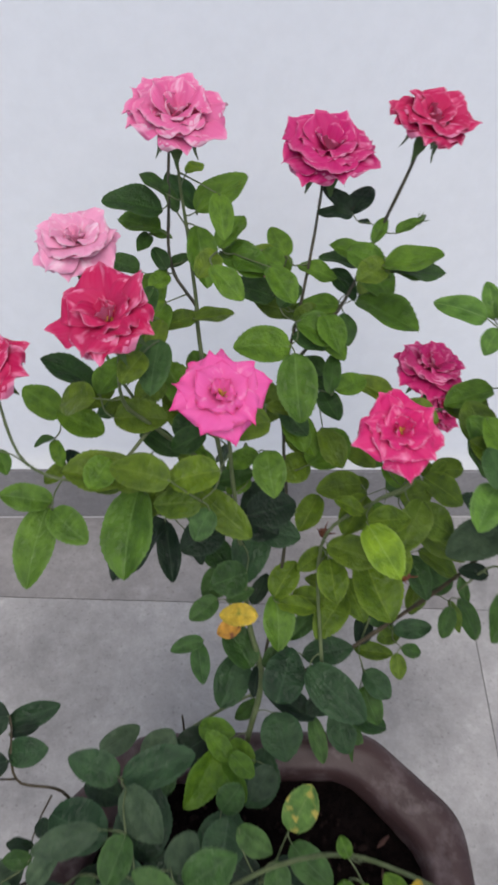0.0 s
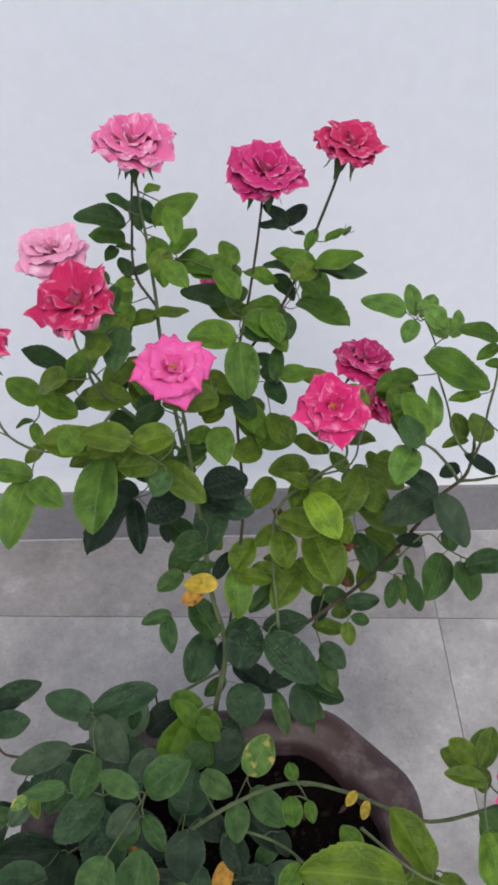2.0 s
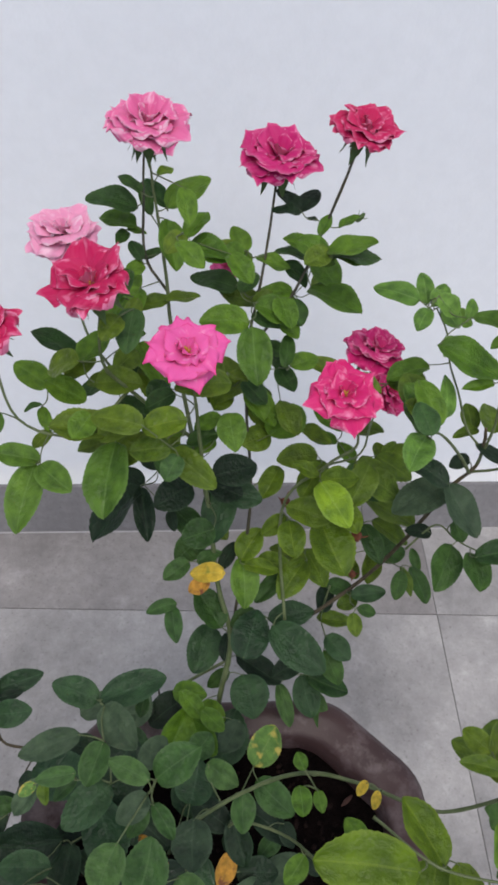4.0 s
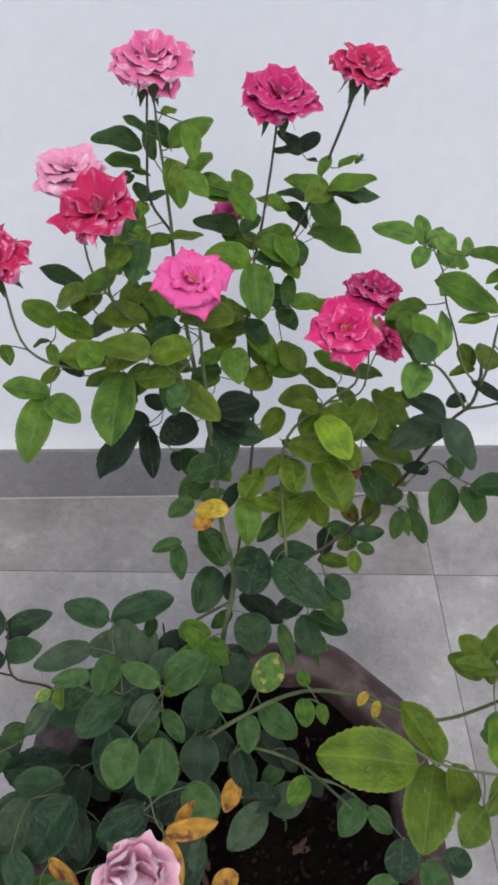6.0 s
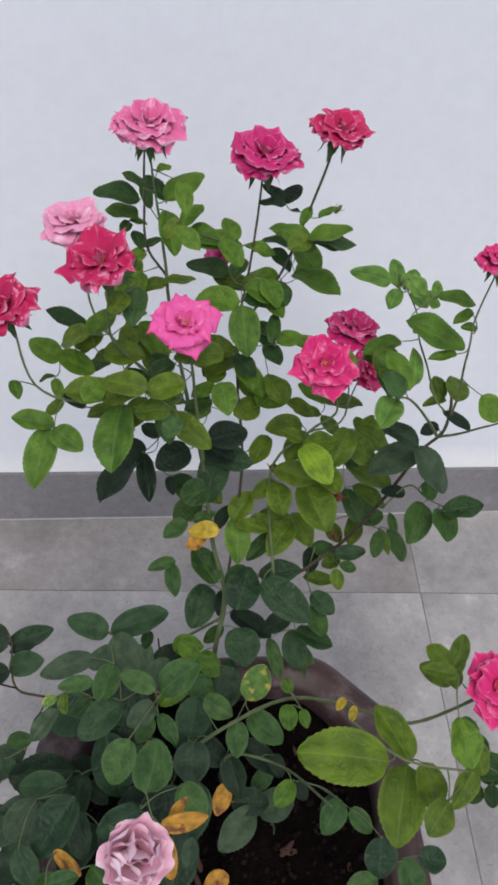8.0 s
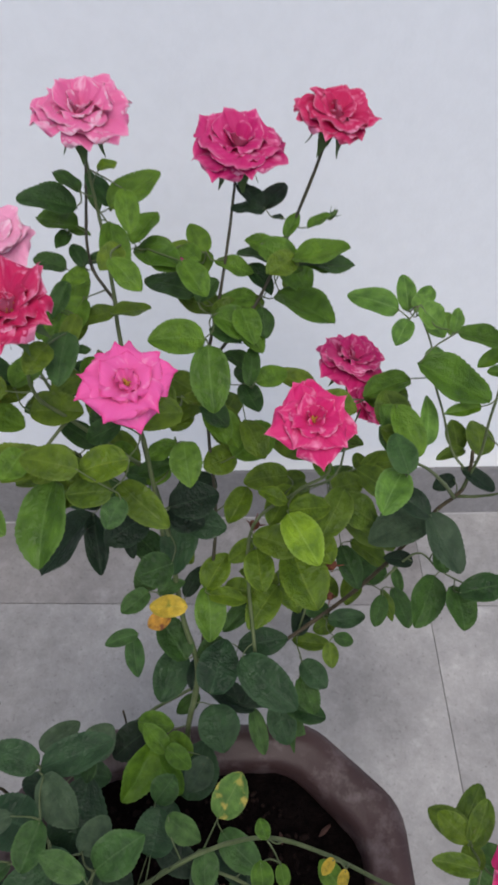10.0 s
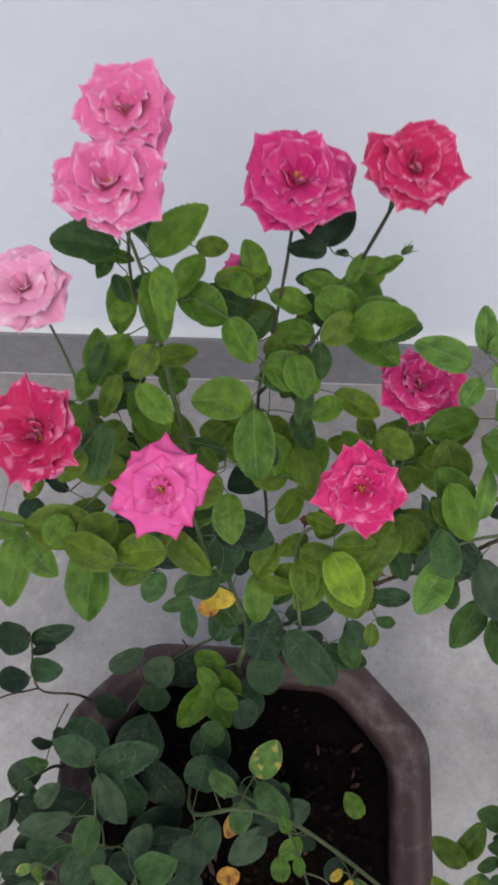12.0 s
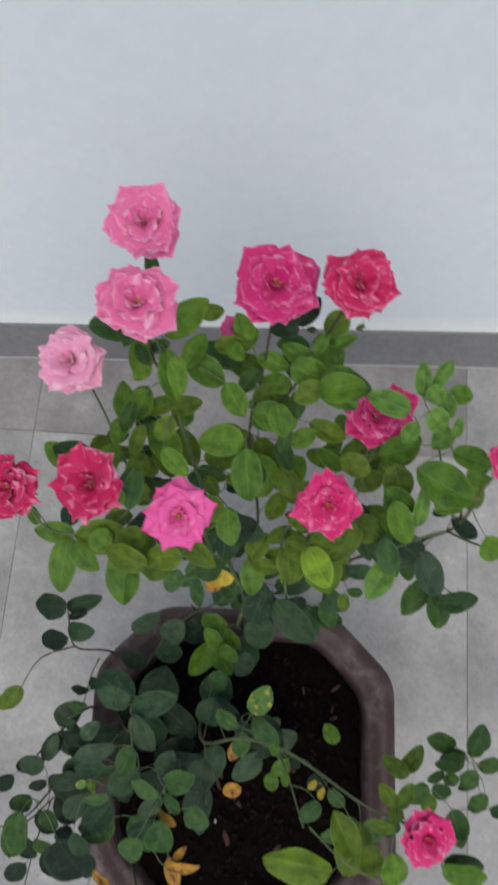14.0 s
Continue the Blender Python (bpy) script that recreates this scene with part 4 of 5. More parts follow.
leaf(rose, "y", (0.168, 0.515, 0.752), (0.131, 0.518, 0.747), 0.022, 8)
leaf(rose, "n", (0.152, 0.512, 0.742), (0.129, 0.504, 0.735), 0.018, 5)
leaf(rose, "v", (0.185, 0.543, 0.731), (0.208, 0.575, 0.748), 0.029, -9)
leaf(rose, "q", (0.187, 0.548, 0.732), (0.190, 0.497, 0.710), 0.032, -9)
leaf(rose, "v", (0.188, 0.536, 0.735), (0.228, 0.533, 0.728), 0.020, -21)
leaf(rose, "g", (0.298, 0.642, 0.833), (0.266, 0.665, 0.843), 0.020, 1)
leaf(rose, "o", (0.299, 0.653, 0.826), (0.315, 0.679, 0.838), 0.021, 10)
leaf(rose, "o", (0.306, 0.679, 0.796), (0.356, 0.679, 0.796), 0.035, -32)
leaf(rose, "g", (0.301, 0.668, 0.787), (0.266, 0.670, 0.793), 0.020, 15)
leaf(rose, "g", (0.321, 0.649, 0.772), (0.302, 0.672, 0.781), 0.018, -10)
leaf(rose, "v", (0.350, 0.669, 0.762), (0.392, 0.642, 0.750), 0.036, -16)
leaf(rose, "v", (0.361, 0.676, 0.745), (0.357, 0.699, 0.752), 0.018, 1)
leaf(rose, "v", (0.358, 0.670, 0.757), (0.377, 0.688, 0.766), 0.014, -12)
leaf(rose, "o", (0.317, 0.638, 0.768), (0.359, 0.654, 0.760), 0.029, 3)
leaf(rose, "o", (0.313, 0.577, 0.853), (0.287, 0.532, 0.839), 0.030, -7)
leaf(rose, "v", (0.258, 0.550, 0.859), (0.297, 0.554, 0.859), 0.026, -20)
leaf(rose, "l", (0.257, 0.544, 0.865), (0.282, 0.500, 0.851), 0.033, -4)
leaf(rose, "v", (0.270, 0.603, 0.823), (0.246, 0.569, 0.808), 0.029, 12)
leaf(rose, "o", (0.269, 0.620, 0.817), (0.224, 0.610, 0.821), 0.029, 0)
leaf(rose, "o", (0.229, 0.557, 0.810), (0.277, 0.538, 0.812), 0.031, -4)
leaf(rose, "v", (0.286, 0.566, 0.800), (0.304, 0.534, 0.794), 0.028, -7)
leaf(rose, "d", (0.317, 0.612, 0.777), (0.338, 0.591, 0.774), 0.019, 1)
leaf(rose, "o", (0.325, 0.606, 0.763), (0.381, 0.575, 0.751), 0.041, -22)
leaf(rose, "o", (0.341, 0.601, 0.725), (0.381, 0.575, 0.713), 0.024, -16)
leaf(rose, "d", (0.328, 0.591, 0.732), (0.345, 0.548, 0.714), 0.025, -1)
leaf(rose, "v", (0.234, 0.555, 0.790), (0.238, 0.512, 0.782), 0.029, 8)
leaf(rose, "v", (0.268, 0.558, 0.786), (0.291, 0.501, 0.765), 0.048, -11)
leaf(rose, "o", (0.264, 0.567, 0.693), (0.222, 0.583, 0.700), 0.024, 27)
leaf(rose, "v", (0.265, 0.587, 0.690), (0.286, 0.542, 0.678), 0.032, -14)
leaf(rose, "v", (0.260, 0.556, 0.713), (0.228, 0.514, 0.700), 0.032, 5)
leaf(rose, "d", (0.236, 0.556, 0.687), (0.203, 0.523, 0.677), 0.021, 5)
leaf(rose, "v", (0.239, 0.583, 0.757), (0.208, 0.563, 0.751), 0.021, 6)
leaf(rose, "o", (0.355, 0.602, 0.663), (0.343, 0.564, 0.646), 0.027, -18)
leaf(rose, "o", (0.320, 0.607, 0.639), (0.337, 0.584, 0.626), 0.022, 2)
leaf(rose, "d", (0.356, 0.578, 0.676), (0.387, 0.590, 0.680), 0.023, -7)
leaf(rose, "m", (0.403, 0.570, 0.661), (0.398, 0.598, 0.672), 0.013, -9)
leaf(rose, "d", (0.373, 0.551, 0.695), (0.363, 0.522, 0.679), 0.019, -1)
leaf(rose, "d", (0.391, 0.571, 0.674), (0.407, 0.529, 0.660), 0.027, -22)
leaf(rose, "o", (0.375, 0.561, 0.688), (0.387, 0.532, 0.669), 0.015, -26)
leaf(rose, "d", (0.400, 0.521, 0.790), (0.378, 0.476, 0.773), 0.036, -18)
leaf(rose, "d", (0.412, 0.505, 0.799), (0.414, 0.463, 0.795), 0.030, -10)
leaf(rose, "d", (0.409, 0.490, 0.812), (0.457, 0.498, 0.815), 0.026, -8)
leaf(rose, "d", (0.403, 0.540, 0.805), (0.411, 0.521, 0.793), 0.021, -7)
leaf(rose, "t", (0.383, 0.546, 0.859), (0.407, 0.497, 0.835), 0.032, -9)
leaf(rose, "t", (0.392, 0.553, 0.843), (0.333, 0.540, 0.823), 0.041, 24)
leaf(rose, "k", (0.380, 0.534, 0.870), (0.339, 0.565, 0.880), 0.024, 6)
leaf(rose, "k", (0.384, 0.539, 0.784), (0.357, 0.547, 0.781), 0.017, 11)
leaf(rose, "p", (0.337, 0.523, 0.951), (0.314, 0.484, 0.951), 0.027, 3)
leaf(rose, "m", (0.334, 0.507, 0.968), (0.328, 0.542, 0.974), 0.022, -7)
leaf(rose, "d", (0.340, 0.545, 0.930), (0.330, 0.575, 0.944), 0.022, 28)
leaf(rose, "g", (0.375, 0.653, 0.918), (0.330, 0.641, 0.910), 0.031, 27)
leaf(rose, "g", (0.338, 0.580, 0.964), (0.356, 0.540, 0.948), 0.027, -11)
leaf(rose, "p", (0.366, 0.560, 0.934), (0.372, 0.599, 0.954), 0.018, 18)
leaf(rose, "g", (0.359, 0.611, 0.979), (0.418, 0.583, 0.964), 0.042, -16)
leaf(rose, "g", (0.409, 0.578, 0.961), (0.378, 0.573, 0.959), 0.012, 8)
leaf(rose, "p", (0.353, 0.667, 0.987), (0.310, 0.683, 0.992), 0.026, 7)
leaf(rose, "p", (0.370, 0.691, 0.964), (0.368, 0.723, 0.982), 0.018, -9)
leaf(rose, "p", (0.383, 0.708, 0.949), (0.404, 0.734, 0.959), 0.018, 10)
leaf(rose, "p", (0.360, 0.657, 0.985), (0.347, 0.637, 0.974), 0.018, 9)
leaf(rose, "p", (0.391, 0.702, 0.955), (0.403, 0.674, 0.948), 0.020, 5)
leaf(rose, "p", (0.395, 0.642, 0.983), (0.401, 0.661, 0.994), 0.012, 1)
leaf(rose, "g", (0.390, 0.624, 1.000), (0.428, 0.611, 0.999), 0.024, -19)
leaf(rose, "g", (0.429, 0.616, 0.987), (0.407, 0.604, 0.980), 0.013, 11)
leaf(rose, "g", (0.433, 0.602, 0.974), (0.415, 0.602, 0.977), 0.011, 2)
leaf(rose, "o", (0.419, 0.602, 0.872), (0.418, 0.633, 0.884), 0.020, -9)
leaf(rose, "o", (0.434, 0.589, 0.883), (0.437, 0.627, 0.890), 0.028, 8)
leaf(rose, "o", (0.426, 0.603, 0.874), (0.397, 0.595, 0.872), 0.012, 13)
leaf(rose, "k", (0.415, 0.579, 0.877), (0.445, 0.561, 0.870), 0.020, -21)
leaf(rose, "k", (0.427, 0.602, 0.833), (0.404, 0.593, 0.828), 0.016, -4)
leaf(rose, "m", (0.116, 0.521, 0.683), (0.082, 0.511, 0.681), 0.017, 13)
leaf(rose, "m", (0.110, 0.521, 0.678), (0.116, 0.482, 0.665), 0.020, -1)
leaf(rose, "d", (0.165, 0.498, 0.666), (0.138, 0.538, 0.688), 0.034, 19)
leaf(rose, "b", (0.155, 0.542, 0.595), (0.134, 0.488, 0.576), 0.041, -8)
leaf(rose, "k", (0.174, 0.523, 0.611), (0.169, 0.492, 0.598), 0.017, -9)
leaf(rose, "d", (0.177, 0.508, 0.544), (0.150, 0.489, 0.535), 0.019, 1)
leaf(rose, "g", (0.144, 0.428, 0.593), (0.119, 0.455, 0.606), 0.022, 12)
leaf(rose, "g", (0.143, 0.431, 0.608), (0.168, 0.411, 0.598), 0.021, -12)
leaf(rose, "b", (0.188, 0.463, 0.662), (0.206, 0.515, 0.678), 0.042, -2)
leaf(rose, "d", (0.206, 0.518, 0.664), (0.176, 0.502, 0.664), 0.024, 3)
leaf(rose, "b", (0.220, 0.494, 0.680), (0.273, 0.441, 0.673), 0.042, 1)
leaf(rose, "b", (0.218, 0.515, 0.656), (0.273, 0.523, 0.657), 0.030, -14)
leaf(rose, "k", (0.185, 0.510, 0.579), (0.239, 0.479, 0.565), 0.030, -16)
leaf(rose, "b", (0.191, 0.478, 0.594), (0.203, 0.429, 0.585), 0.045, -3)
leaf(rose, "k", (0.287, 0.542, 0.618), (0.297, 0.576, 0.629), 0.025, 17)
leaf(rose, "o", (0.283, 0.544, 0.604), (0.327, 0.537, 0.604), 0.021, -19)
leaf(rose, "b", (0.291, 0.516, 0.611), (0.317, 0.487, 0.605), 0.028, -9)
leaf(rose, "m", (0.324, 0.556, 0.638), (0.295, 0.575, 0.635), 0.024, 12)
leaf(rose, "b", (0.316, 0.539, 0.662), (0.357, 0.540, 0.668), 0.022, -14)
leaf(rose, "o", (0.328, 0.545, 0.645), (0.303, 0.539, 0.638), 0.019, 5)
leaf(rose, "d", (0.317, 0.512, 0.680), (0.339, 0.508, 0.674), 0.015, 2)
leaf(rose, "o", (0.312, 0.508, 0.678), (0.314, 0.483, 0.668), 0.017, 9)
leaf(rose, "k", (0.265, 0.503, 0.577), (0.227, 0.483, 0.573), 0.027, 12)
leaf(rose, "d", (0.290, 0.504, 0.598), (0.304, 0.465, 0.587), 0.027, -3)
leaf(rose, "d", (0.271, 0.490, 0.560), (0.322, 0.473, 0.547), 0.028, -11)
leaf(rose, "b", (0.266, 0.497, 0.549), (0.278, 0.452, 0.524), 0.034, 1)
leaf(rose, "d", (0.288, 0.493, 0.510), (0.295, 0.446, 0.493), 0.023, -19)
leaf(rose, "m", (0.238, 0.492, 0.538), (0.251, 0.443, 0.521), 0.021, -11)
leaf(rose, "b", (-0.098, 0.477, 0.568), (-0.043, 0.494, 0.575), 0.027, -2)
leaf(rose, "k", (-0.094, 0.463, 0.574), (-0.062, 0.471, 0.576), 0.012, -8)
leaf(rose, "b", (-0.092, 0.445, 0.574), (-0.047, 0.443, 0.589), 0.031, -3)
leaf(rose, "t", (0.051, 0.322, 0.832), (0.005, 0.308, 0.828), 0.021, 7)
leaf(rose, "b", (0.057, 0.363, 0.797), (0.018, 0.376, 0.806), 0.025, 16)
leaf(rose, "b", (0.059, 0.359, 0.807), (0.113, 0.375, 0.817), 0.029, -22)
leaf(rose, "t", (0.063, 0.353, 0.812), (0.091, 0.316, 0.814), 0.028, 5)
leaf(rose, "d", (0.095, 0.370, 0.788), (0.091, 0.353, 0.783), 0.012, 2)
leaf(rose, "m", (0.067, 0.321, 0.819), (0.055, 0.290, 0.811), 0.024, 13)
leaf(rose, "m", (0.058, 0.279, 0.875), (0.031, 0.274, 0.877), 0.013, 1)
leaf(rose, "s", (0.023, 0.286, 0.835), (0.012, 0.278, 0.834), 0.009, 1)
leaf(rose, "o", (0.029, 0.288, 0.836), (0.031, 0.272, 0.830), 0.010, 18)
leaf(rose, "m", (0.107, 0.278, 0.857), (0.077, 0.292, 0.861), 0.017, 7)
leaf(rose, "t", (0.098, 0.297, 0.828), (0.116, 0.319, 0.830), 0.021, -2)
leaf(rose, "d", (0.047, 0.298, 0.806), (0.030, 0.284, 0.800), 0.011, 16)
leaf(rose, "b", (0.073, 0.296, 0.799), (0.038, 0.266, 0.793), 0.029, 10)
leaf(rose, "t", (0.000, 0.332, 0.702), (-0.027, 0.308, 0.685), 0.021, 18)
leaf(rose, "d", (-0.043, 0.342, 0.603), (-0.071, 0.340, 0.602), 0.018, 2)
leaf(rose, "t", (0.105, 0.274, 0.842), (0.084, 0.256, 0.841), 0.019, 0)
leaf(rose, "m", (0.102, 0.273, 0.818), (0.090, 0.253, 0.812), 0.016, -7)
leaf(rose, "m", (0.109, 0.285, 0.837), (0.142, 0.300, 0.858), 0.028, -6)
leaf(rose, "m", (0.133, 0.375, 0.620), (0.153, 0.396, 0.632), 0.028, -8)
leaf(rose, "t", (0.186, 0.423, 0.595), (0.165, 0.391, 0.589), 0.029, 7)
leaf(rose, "m", (0.148, 0.351, 0.676), (0.177, 0.329, 0.676), 0.025, 9)
leaf(rose, "b", (0.131, 0.327, 0.628), (0.140, 0.364, 0.650), 0.039, -8)
leaf(rose, "t", (0.136, 0.295, 0.704), (0.135, 0.254, 0.700), 0.036, 9)
leaf(rose, "m", (0.107, 0.275, 0.818), (0.123, 0.252, 0.809), 0.014, -12)
leaf(rose, "m", (0.098, 0.214, 0.810), (0.108, 0.249, 0.830), 0.032, 1)
leaf(rose, "m", (0.181, 0.325, 0.676), (0.182, 0.291, 0.661), 0.025, -18)
leaf(rose, "m", (0.196, 0.341, 0.656), (0.230, 0.307, 0.655), 0.029, -4)
leaf(rose, "s", (0.193, 0.348, 0.671), (0.216, 0.383, 0.682), 0.031, -4)
leaf(rose, "g", (0.222, 0.296, 0.779), (0.224, 0.274, 0.772), 0.017, -1)
leaf(rose, "g", (0.229, 0.311, 0.767), (0.224, 0.326, 0.769), 0.012, -5)
leaf(rose, "b", (0.167, 0.326, 0.532), (0.189, 0.304, 0.522), 0.022, -1)
leaf(rose, "m", (0.230, 0.330, 0.518), (0.205, 0.305, 0.509), 0.022, -9)
leaf(rose, "t", (0.211, 0.292, 0.482), (0.258, 0.305, 0.495), 0.038, -5)
leaf(rose, "t", (0.204, 0.283, 0.528), (0.164, 0.240, 0.521), 0.035, -1)
leaf(rose, "t", (0.233, 0.282, 0.463), (0.207, 0.242, 0.442), 0.016, 9)
leaf(rose, "m", (0.124, 0.245, 0.732), (0.147, 0.220, 0.722), 0.028, -1)
leaf(rose, "n", (0.109, 0.195, 0.789), (0.148, 0.198, 0.798), 0.015, 3)
leaf(rose, "n", (0.116, 0.200, 0.783), (0.131, 0.216, 0.790), 0.009, -12)
leaf(rose, "n", (0.108, 0.198, 0.766), (0.119, 0.164, 0.754), 0.017, -11)
leaf(rose, "n", (0.175, 0.225, 0.482), (0.146, 0.214, 0.474), 0.023, 11)
leaf(rose, "t", (0.135, 0.221, 0.656), (0.129, 0.195, 0.649), 0.016, 21)
leaf(rose, "m", (0.087, 0.239, 0.859), (0.073, 0.211, 0.841), 0.026, 7)
leaf(rose, "n", (0.097, 0.257, 0.806), (0.119, 0.236, 0.793), 0.011, -8)
leaf(rose, "b", (0.012, 0.268, 0.671), (-0.036, 0.270, 0.671), 0.027, 14)
leaf(rose, "b", (0.028, 0.243, 0.721), (-0.004, 0.200, 0.697), 0.038, 9)
leaf(rose, "t", (-0.009, 0.247, 0.703), (-0.032, 0.215, 0.693), 0.030, -6)
leaf(rose, "k", (-0.011, 0.325, 0.540), (0.020, 0.341, 0.538), 0.026, -9)
leaf(rose, "b", (-0.070, 0.323, 0.599), (-0.055, 0.306, 0.589), 0.017, 3)
leaf(rose, "b", (0.089, 0.226, 0.730), (0.051, 0.209, 0.723), 0.023, 2)
leaf(rose, "k", (0.018, 0.304, 0.570), (0.041, 0.282, 0.567), 0.020, 1)
leaf(rose, "k", (0.016, 0.263, 0.615), (0.024, 0.219, 0.602), 0.025, -1)
leaf(rose, "n", (0.026, 0.184, 0.780), (0.048, 0.166, 0.774), 0.011, -6)
leaf(rose, "b", (-0.018, 0.205, 0.714), (-0.002, 0.177, 0.699), 0.023, -9)
leaf(rose, "m", (0.025, 0.157, 0.794), (0.049, 0.161, 0.795), 0.014, -14)
leaf(rose, "v", (0.290, 0.216, 0.850), (0.217, 0.225, 0.854), 0.042, 2)
leaf(rose, "v", (0.314, 0.224, 0.825), (0.292, 0.269, 0.836), 0.031, 25)
leaf(rose, "v", (0.327, 0.243, 0.765), (0.310, 0.181, 0.743), 0.041, 11)
leaf(rose, "o", (0.332, 0.232, 0.801), (0.339, 0.196, 0.788), 0.028, -10)
leaf(rose, "o", (0.339, 0.194, 0.824), (0.317, 0.170, 0.821), 0.024, -1)
leaf(rose, "m", (0.283, 0.246, 0.664), (0.262, 0.217, 0.655), 0.026, -6)
leaf(rose, "m", (0.300, 0.252, 0.614), (0.321, 0.229, 0.607), 0.020, -5)
leaf(rose, "b", (0.327, 0.222, 0.622), (0.323, 0.187, 0.602), 0.034, 0)
leaf(rose, "m", (0.355, 0.210, 0.580), (0.371, 0.178, 0.563), 0.030, -9)
leaf(rose, "b", (0.368, 0.209, 0.596), (0.399, 0.203, 0.589), 0.026, -10)
leaf(rose, "m", (0.324, 0.192, 0.588), (0.291, 0.185, 0.580), 0.021, 10)
leaf(rose, "g", (0.346, 0.241, 0.871), (0.352, 0.206, 0.855), 0.028, -9)
leaf(rose, "g", (0.238, 0.295, 0.769), (0.241, 0.278, 0.766), 0.011, -2)
leaf(rose, "o", (0.352, 0.285, 0.871), (0.335, 0.304, 0.869), 0.017, -2)
leaf(rose, "o", (0.352, 0.282, 0.869), (0.367, 0.308, 0.879), 0.016, -12)
leaf(rose, "o", (0.348, 0.266, 0.890), (0.319, 0.273, 0.892), 0.013, 13)
leaf(rose, "o", (0.350, 0.285, 0.869), (0.352, 0.266, 0.867), 0.016, -2)
leaf(rose, "o", (0.369, 0.220, 0.817), (0.344, 0.190, 0.813), 0.021, -12)
leaf(rose, "o", (-0.138, 0.365, 0.613), (-0.161, 0.333, 0.606), 0.028, 0)
leaf(rose, "t", (-0.077, 0.305, 0.620), (-0.096, 0.264, 0.596), 0.020, 0)
leaf(rose, "t", (-0.089, 0.269, 0.627), (-0.124, 0.260, 0.624), 0.031, 0)
leaf(rose, "t", (-0.082, 0.242, 0.612), (-0.035, 0.249, 0.616), 0.029, 0)
leaf(rose, "d", (-0.097, 0.225, 0.637), (-0.125, 0.211, 0.628), 0.025, 0)
leaf(rose, "d", (-0.078, 0.212, 0.638), (-0.067, 0.182, 0.619), 0.025, 0)
leaf(rose, "k", (-0.054, 0.180, 0.648), (-0.025, 0.122, 0.603), 0.067, 0)
leaf(rose, "d", (-0.106, 0.211, 0.655), (-0.115, 0.151, 0.629), 0.033, 0)
leaf(rose, "d", (0.481, 0.313, 0.660), (0.491, 0.349, 0.682), 0.029, 0)
leaf(rose, "d", (0.493, 0.298, 0.577), (0.456, 0.293, 0.581), 0.031, 0)
leaf(rose, "d", (0.484, 0.292, 0.659), (0.470, 0.269, 0.651), 0.025, 0)
leaf(rose, "d", (0.495, 0.297, 0.644), (0.521, 0.299, 0.643), 0.024, 0)
leaf(rose, "d", (0.463, 0.283, 0.656), (0.446, 0.273, 0.649), 0.019, 0)
leaf(rose, "d", (0.500, 0.261, 0.649), (0.480, 0.245, 0.641), 0.021, 0)
leaf(rose, "d", (0.447, 0.250, 0.690), (0.462, 0.208, 0.668), 0.032, 0)
leaf(rose, "d", (0.437, 0.192, 0.685), (0.489, 0.174, 0.664), 0.041, 0)
leaf(rose, "g", (0.438, 0.553, 0.927), (0.455, 0.533, 0.907), 0.028, 0)
leaf(rose, "t", (-0.027, 0.278, 0.616), (-0.057, 0.231, 0.590), 0.051, 0)
leaf(rose, "g", (0.348, 0.742, 0.599), (0.315, 0.715, 0.582), 0.032, 0)
leaf(rose, "b", (0.030, 0.775, 0.614), (0.013, 0.749, 0.606), 0.026, 0)
leaf(rose, "b", (0.019, 0.696, 0.697), (0.057, 0.686, 0.677), 0.031, 0)
leaf(rose, "o", (0.311, 0.795, 0.576), (0.327, 0.763, 0.566), 0.026, 0)
leaf(rose, "o", (0.416, 0.714, 0.714), (0.381, 0.726, 0.700), 0.028, 0)
leaf(rose, "d", (0.364, 0.617, 0.721), (0.379, 0.645, 0.690), 0.035, 0)
leaf(rose, "b", (-0.026, 0.594, 0.816), (-0.041, 0.566, 0.806), 0.025, 0)
leaf(rose, "d", (0.143, 0.690, 0.771), (0.127, 0.709, 0.749), 0.023, 0)
leaf(rose, "d", (0.116, 0.710, 0.659), (0.106, 0.732, 0.637), 0.025, 0)
leaf(rose, "o", (0.313, 0.742, 0.616), (0.291, 0.727, 0.603), 0.022, 0)
leaf(rose, "o", (0.080, 0.763, 0.835), (0.060, 0.781, 0.812), 0.025, 0)
leaf(rose, "g", (0.195, 0.710, 0.859), (0.189, 0.733, 0.830), 0.029, 0)
leaf(rose, "o", (0.155, 0.636, 0.834), (0.144, 0.661, 0.800), 0.033, 0)
# low leaves in and beside the pot: dark kinds, shade partly put in colour
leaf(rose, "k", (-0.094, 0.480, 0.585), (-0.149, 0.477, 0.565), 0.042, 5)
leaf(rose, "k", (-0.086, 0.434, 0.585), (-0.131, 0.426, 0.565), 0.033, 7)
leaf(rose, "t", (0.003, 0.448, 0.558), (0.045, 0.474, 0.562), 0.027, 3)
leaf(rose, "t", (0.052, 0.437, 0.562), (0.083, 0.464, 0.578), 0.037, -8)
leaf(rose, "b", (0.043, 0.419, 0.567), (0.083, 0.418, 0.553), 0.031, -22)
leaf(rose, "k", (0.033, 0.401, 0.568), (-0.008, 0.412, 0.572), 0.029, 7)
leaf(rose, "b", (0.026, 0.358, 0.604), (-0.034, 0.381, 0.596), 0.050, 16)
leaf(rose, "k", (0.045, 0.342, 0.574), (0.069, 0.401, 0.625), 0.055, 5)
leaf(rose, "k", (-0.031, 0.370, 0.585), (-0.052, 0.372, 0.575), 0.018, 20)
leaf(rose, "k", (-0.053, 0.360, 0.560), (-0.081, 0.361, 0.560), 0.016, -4)
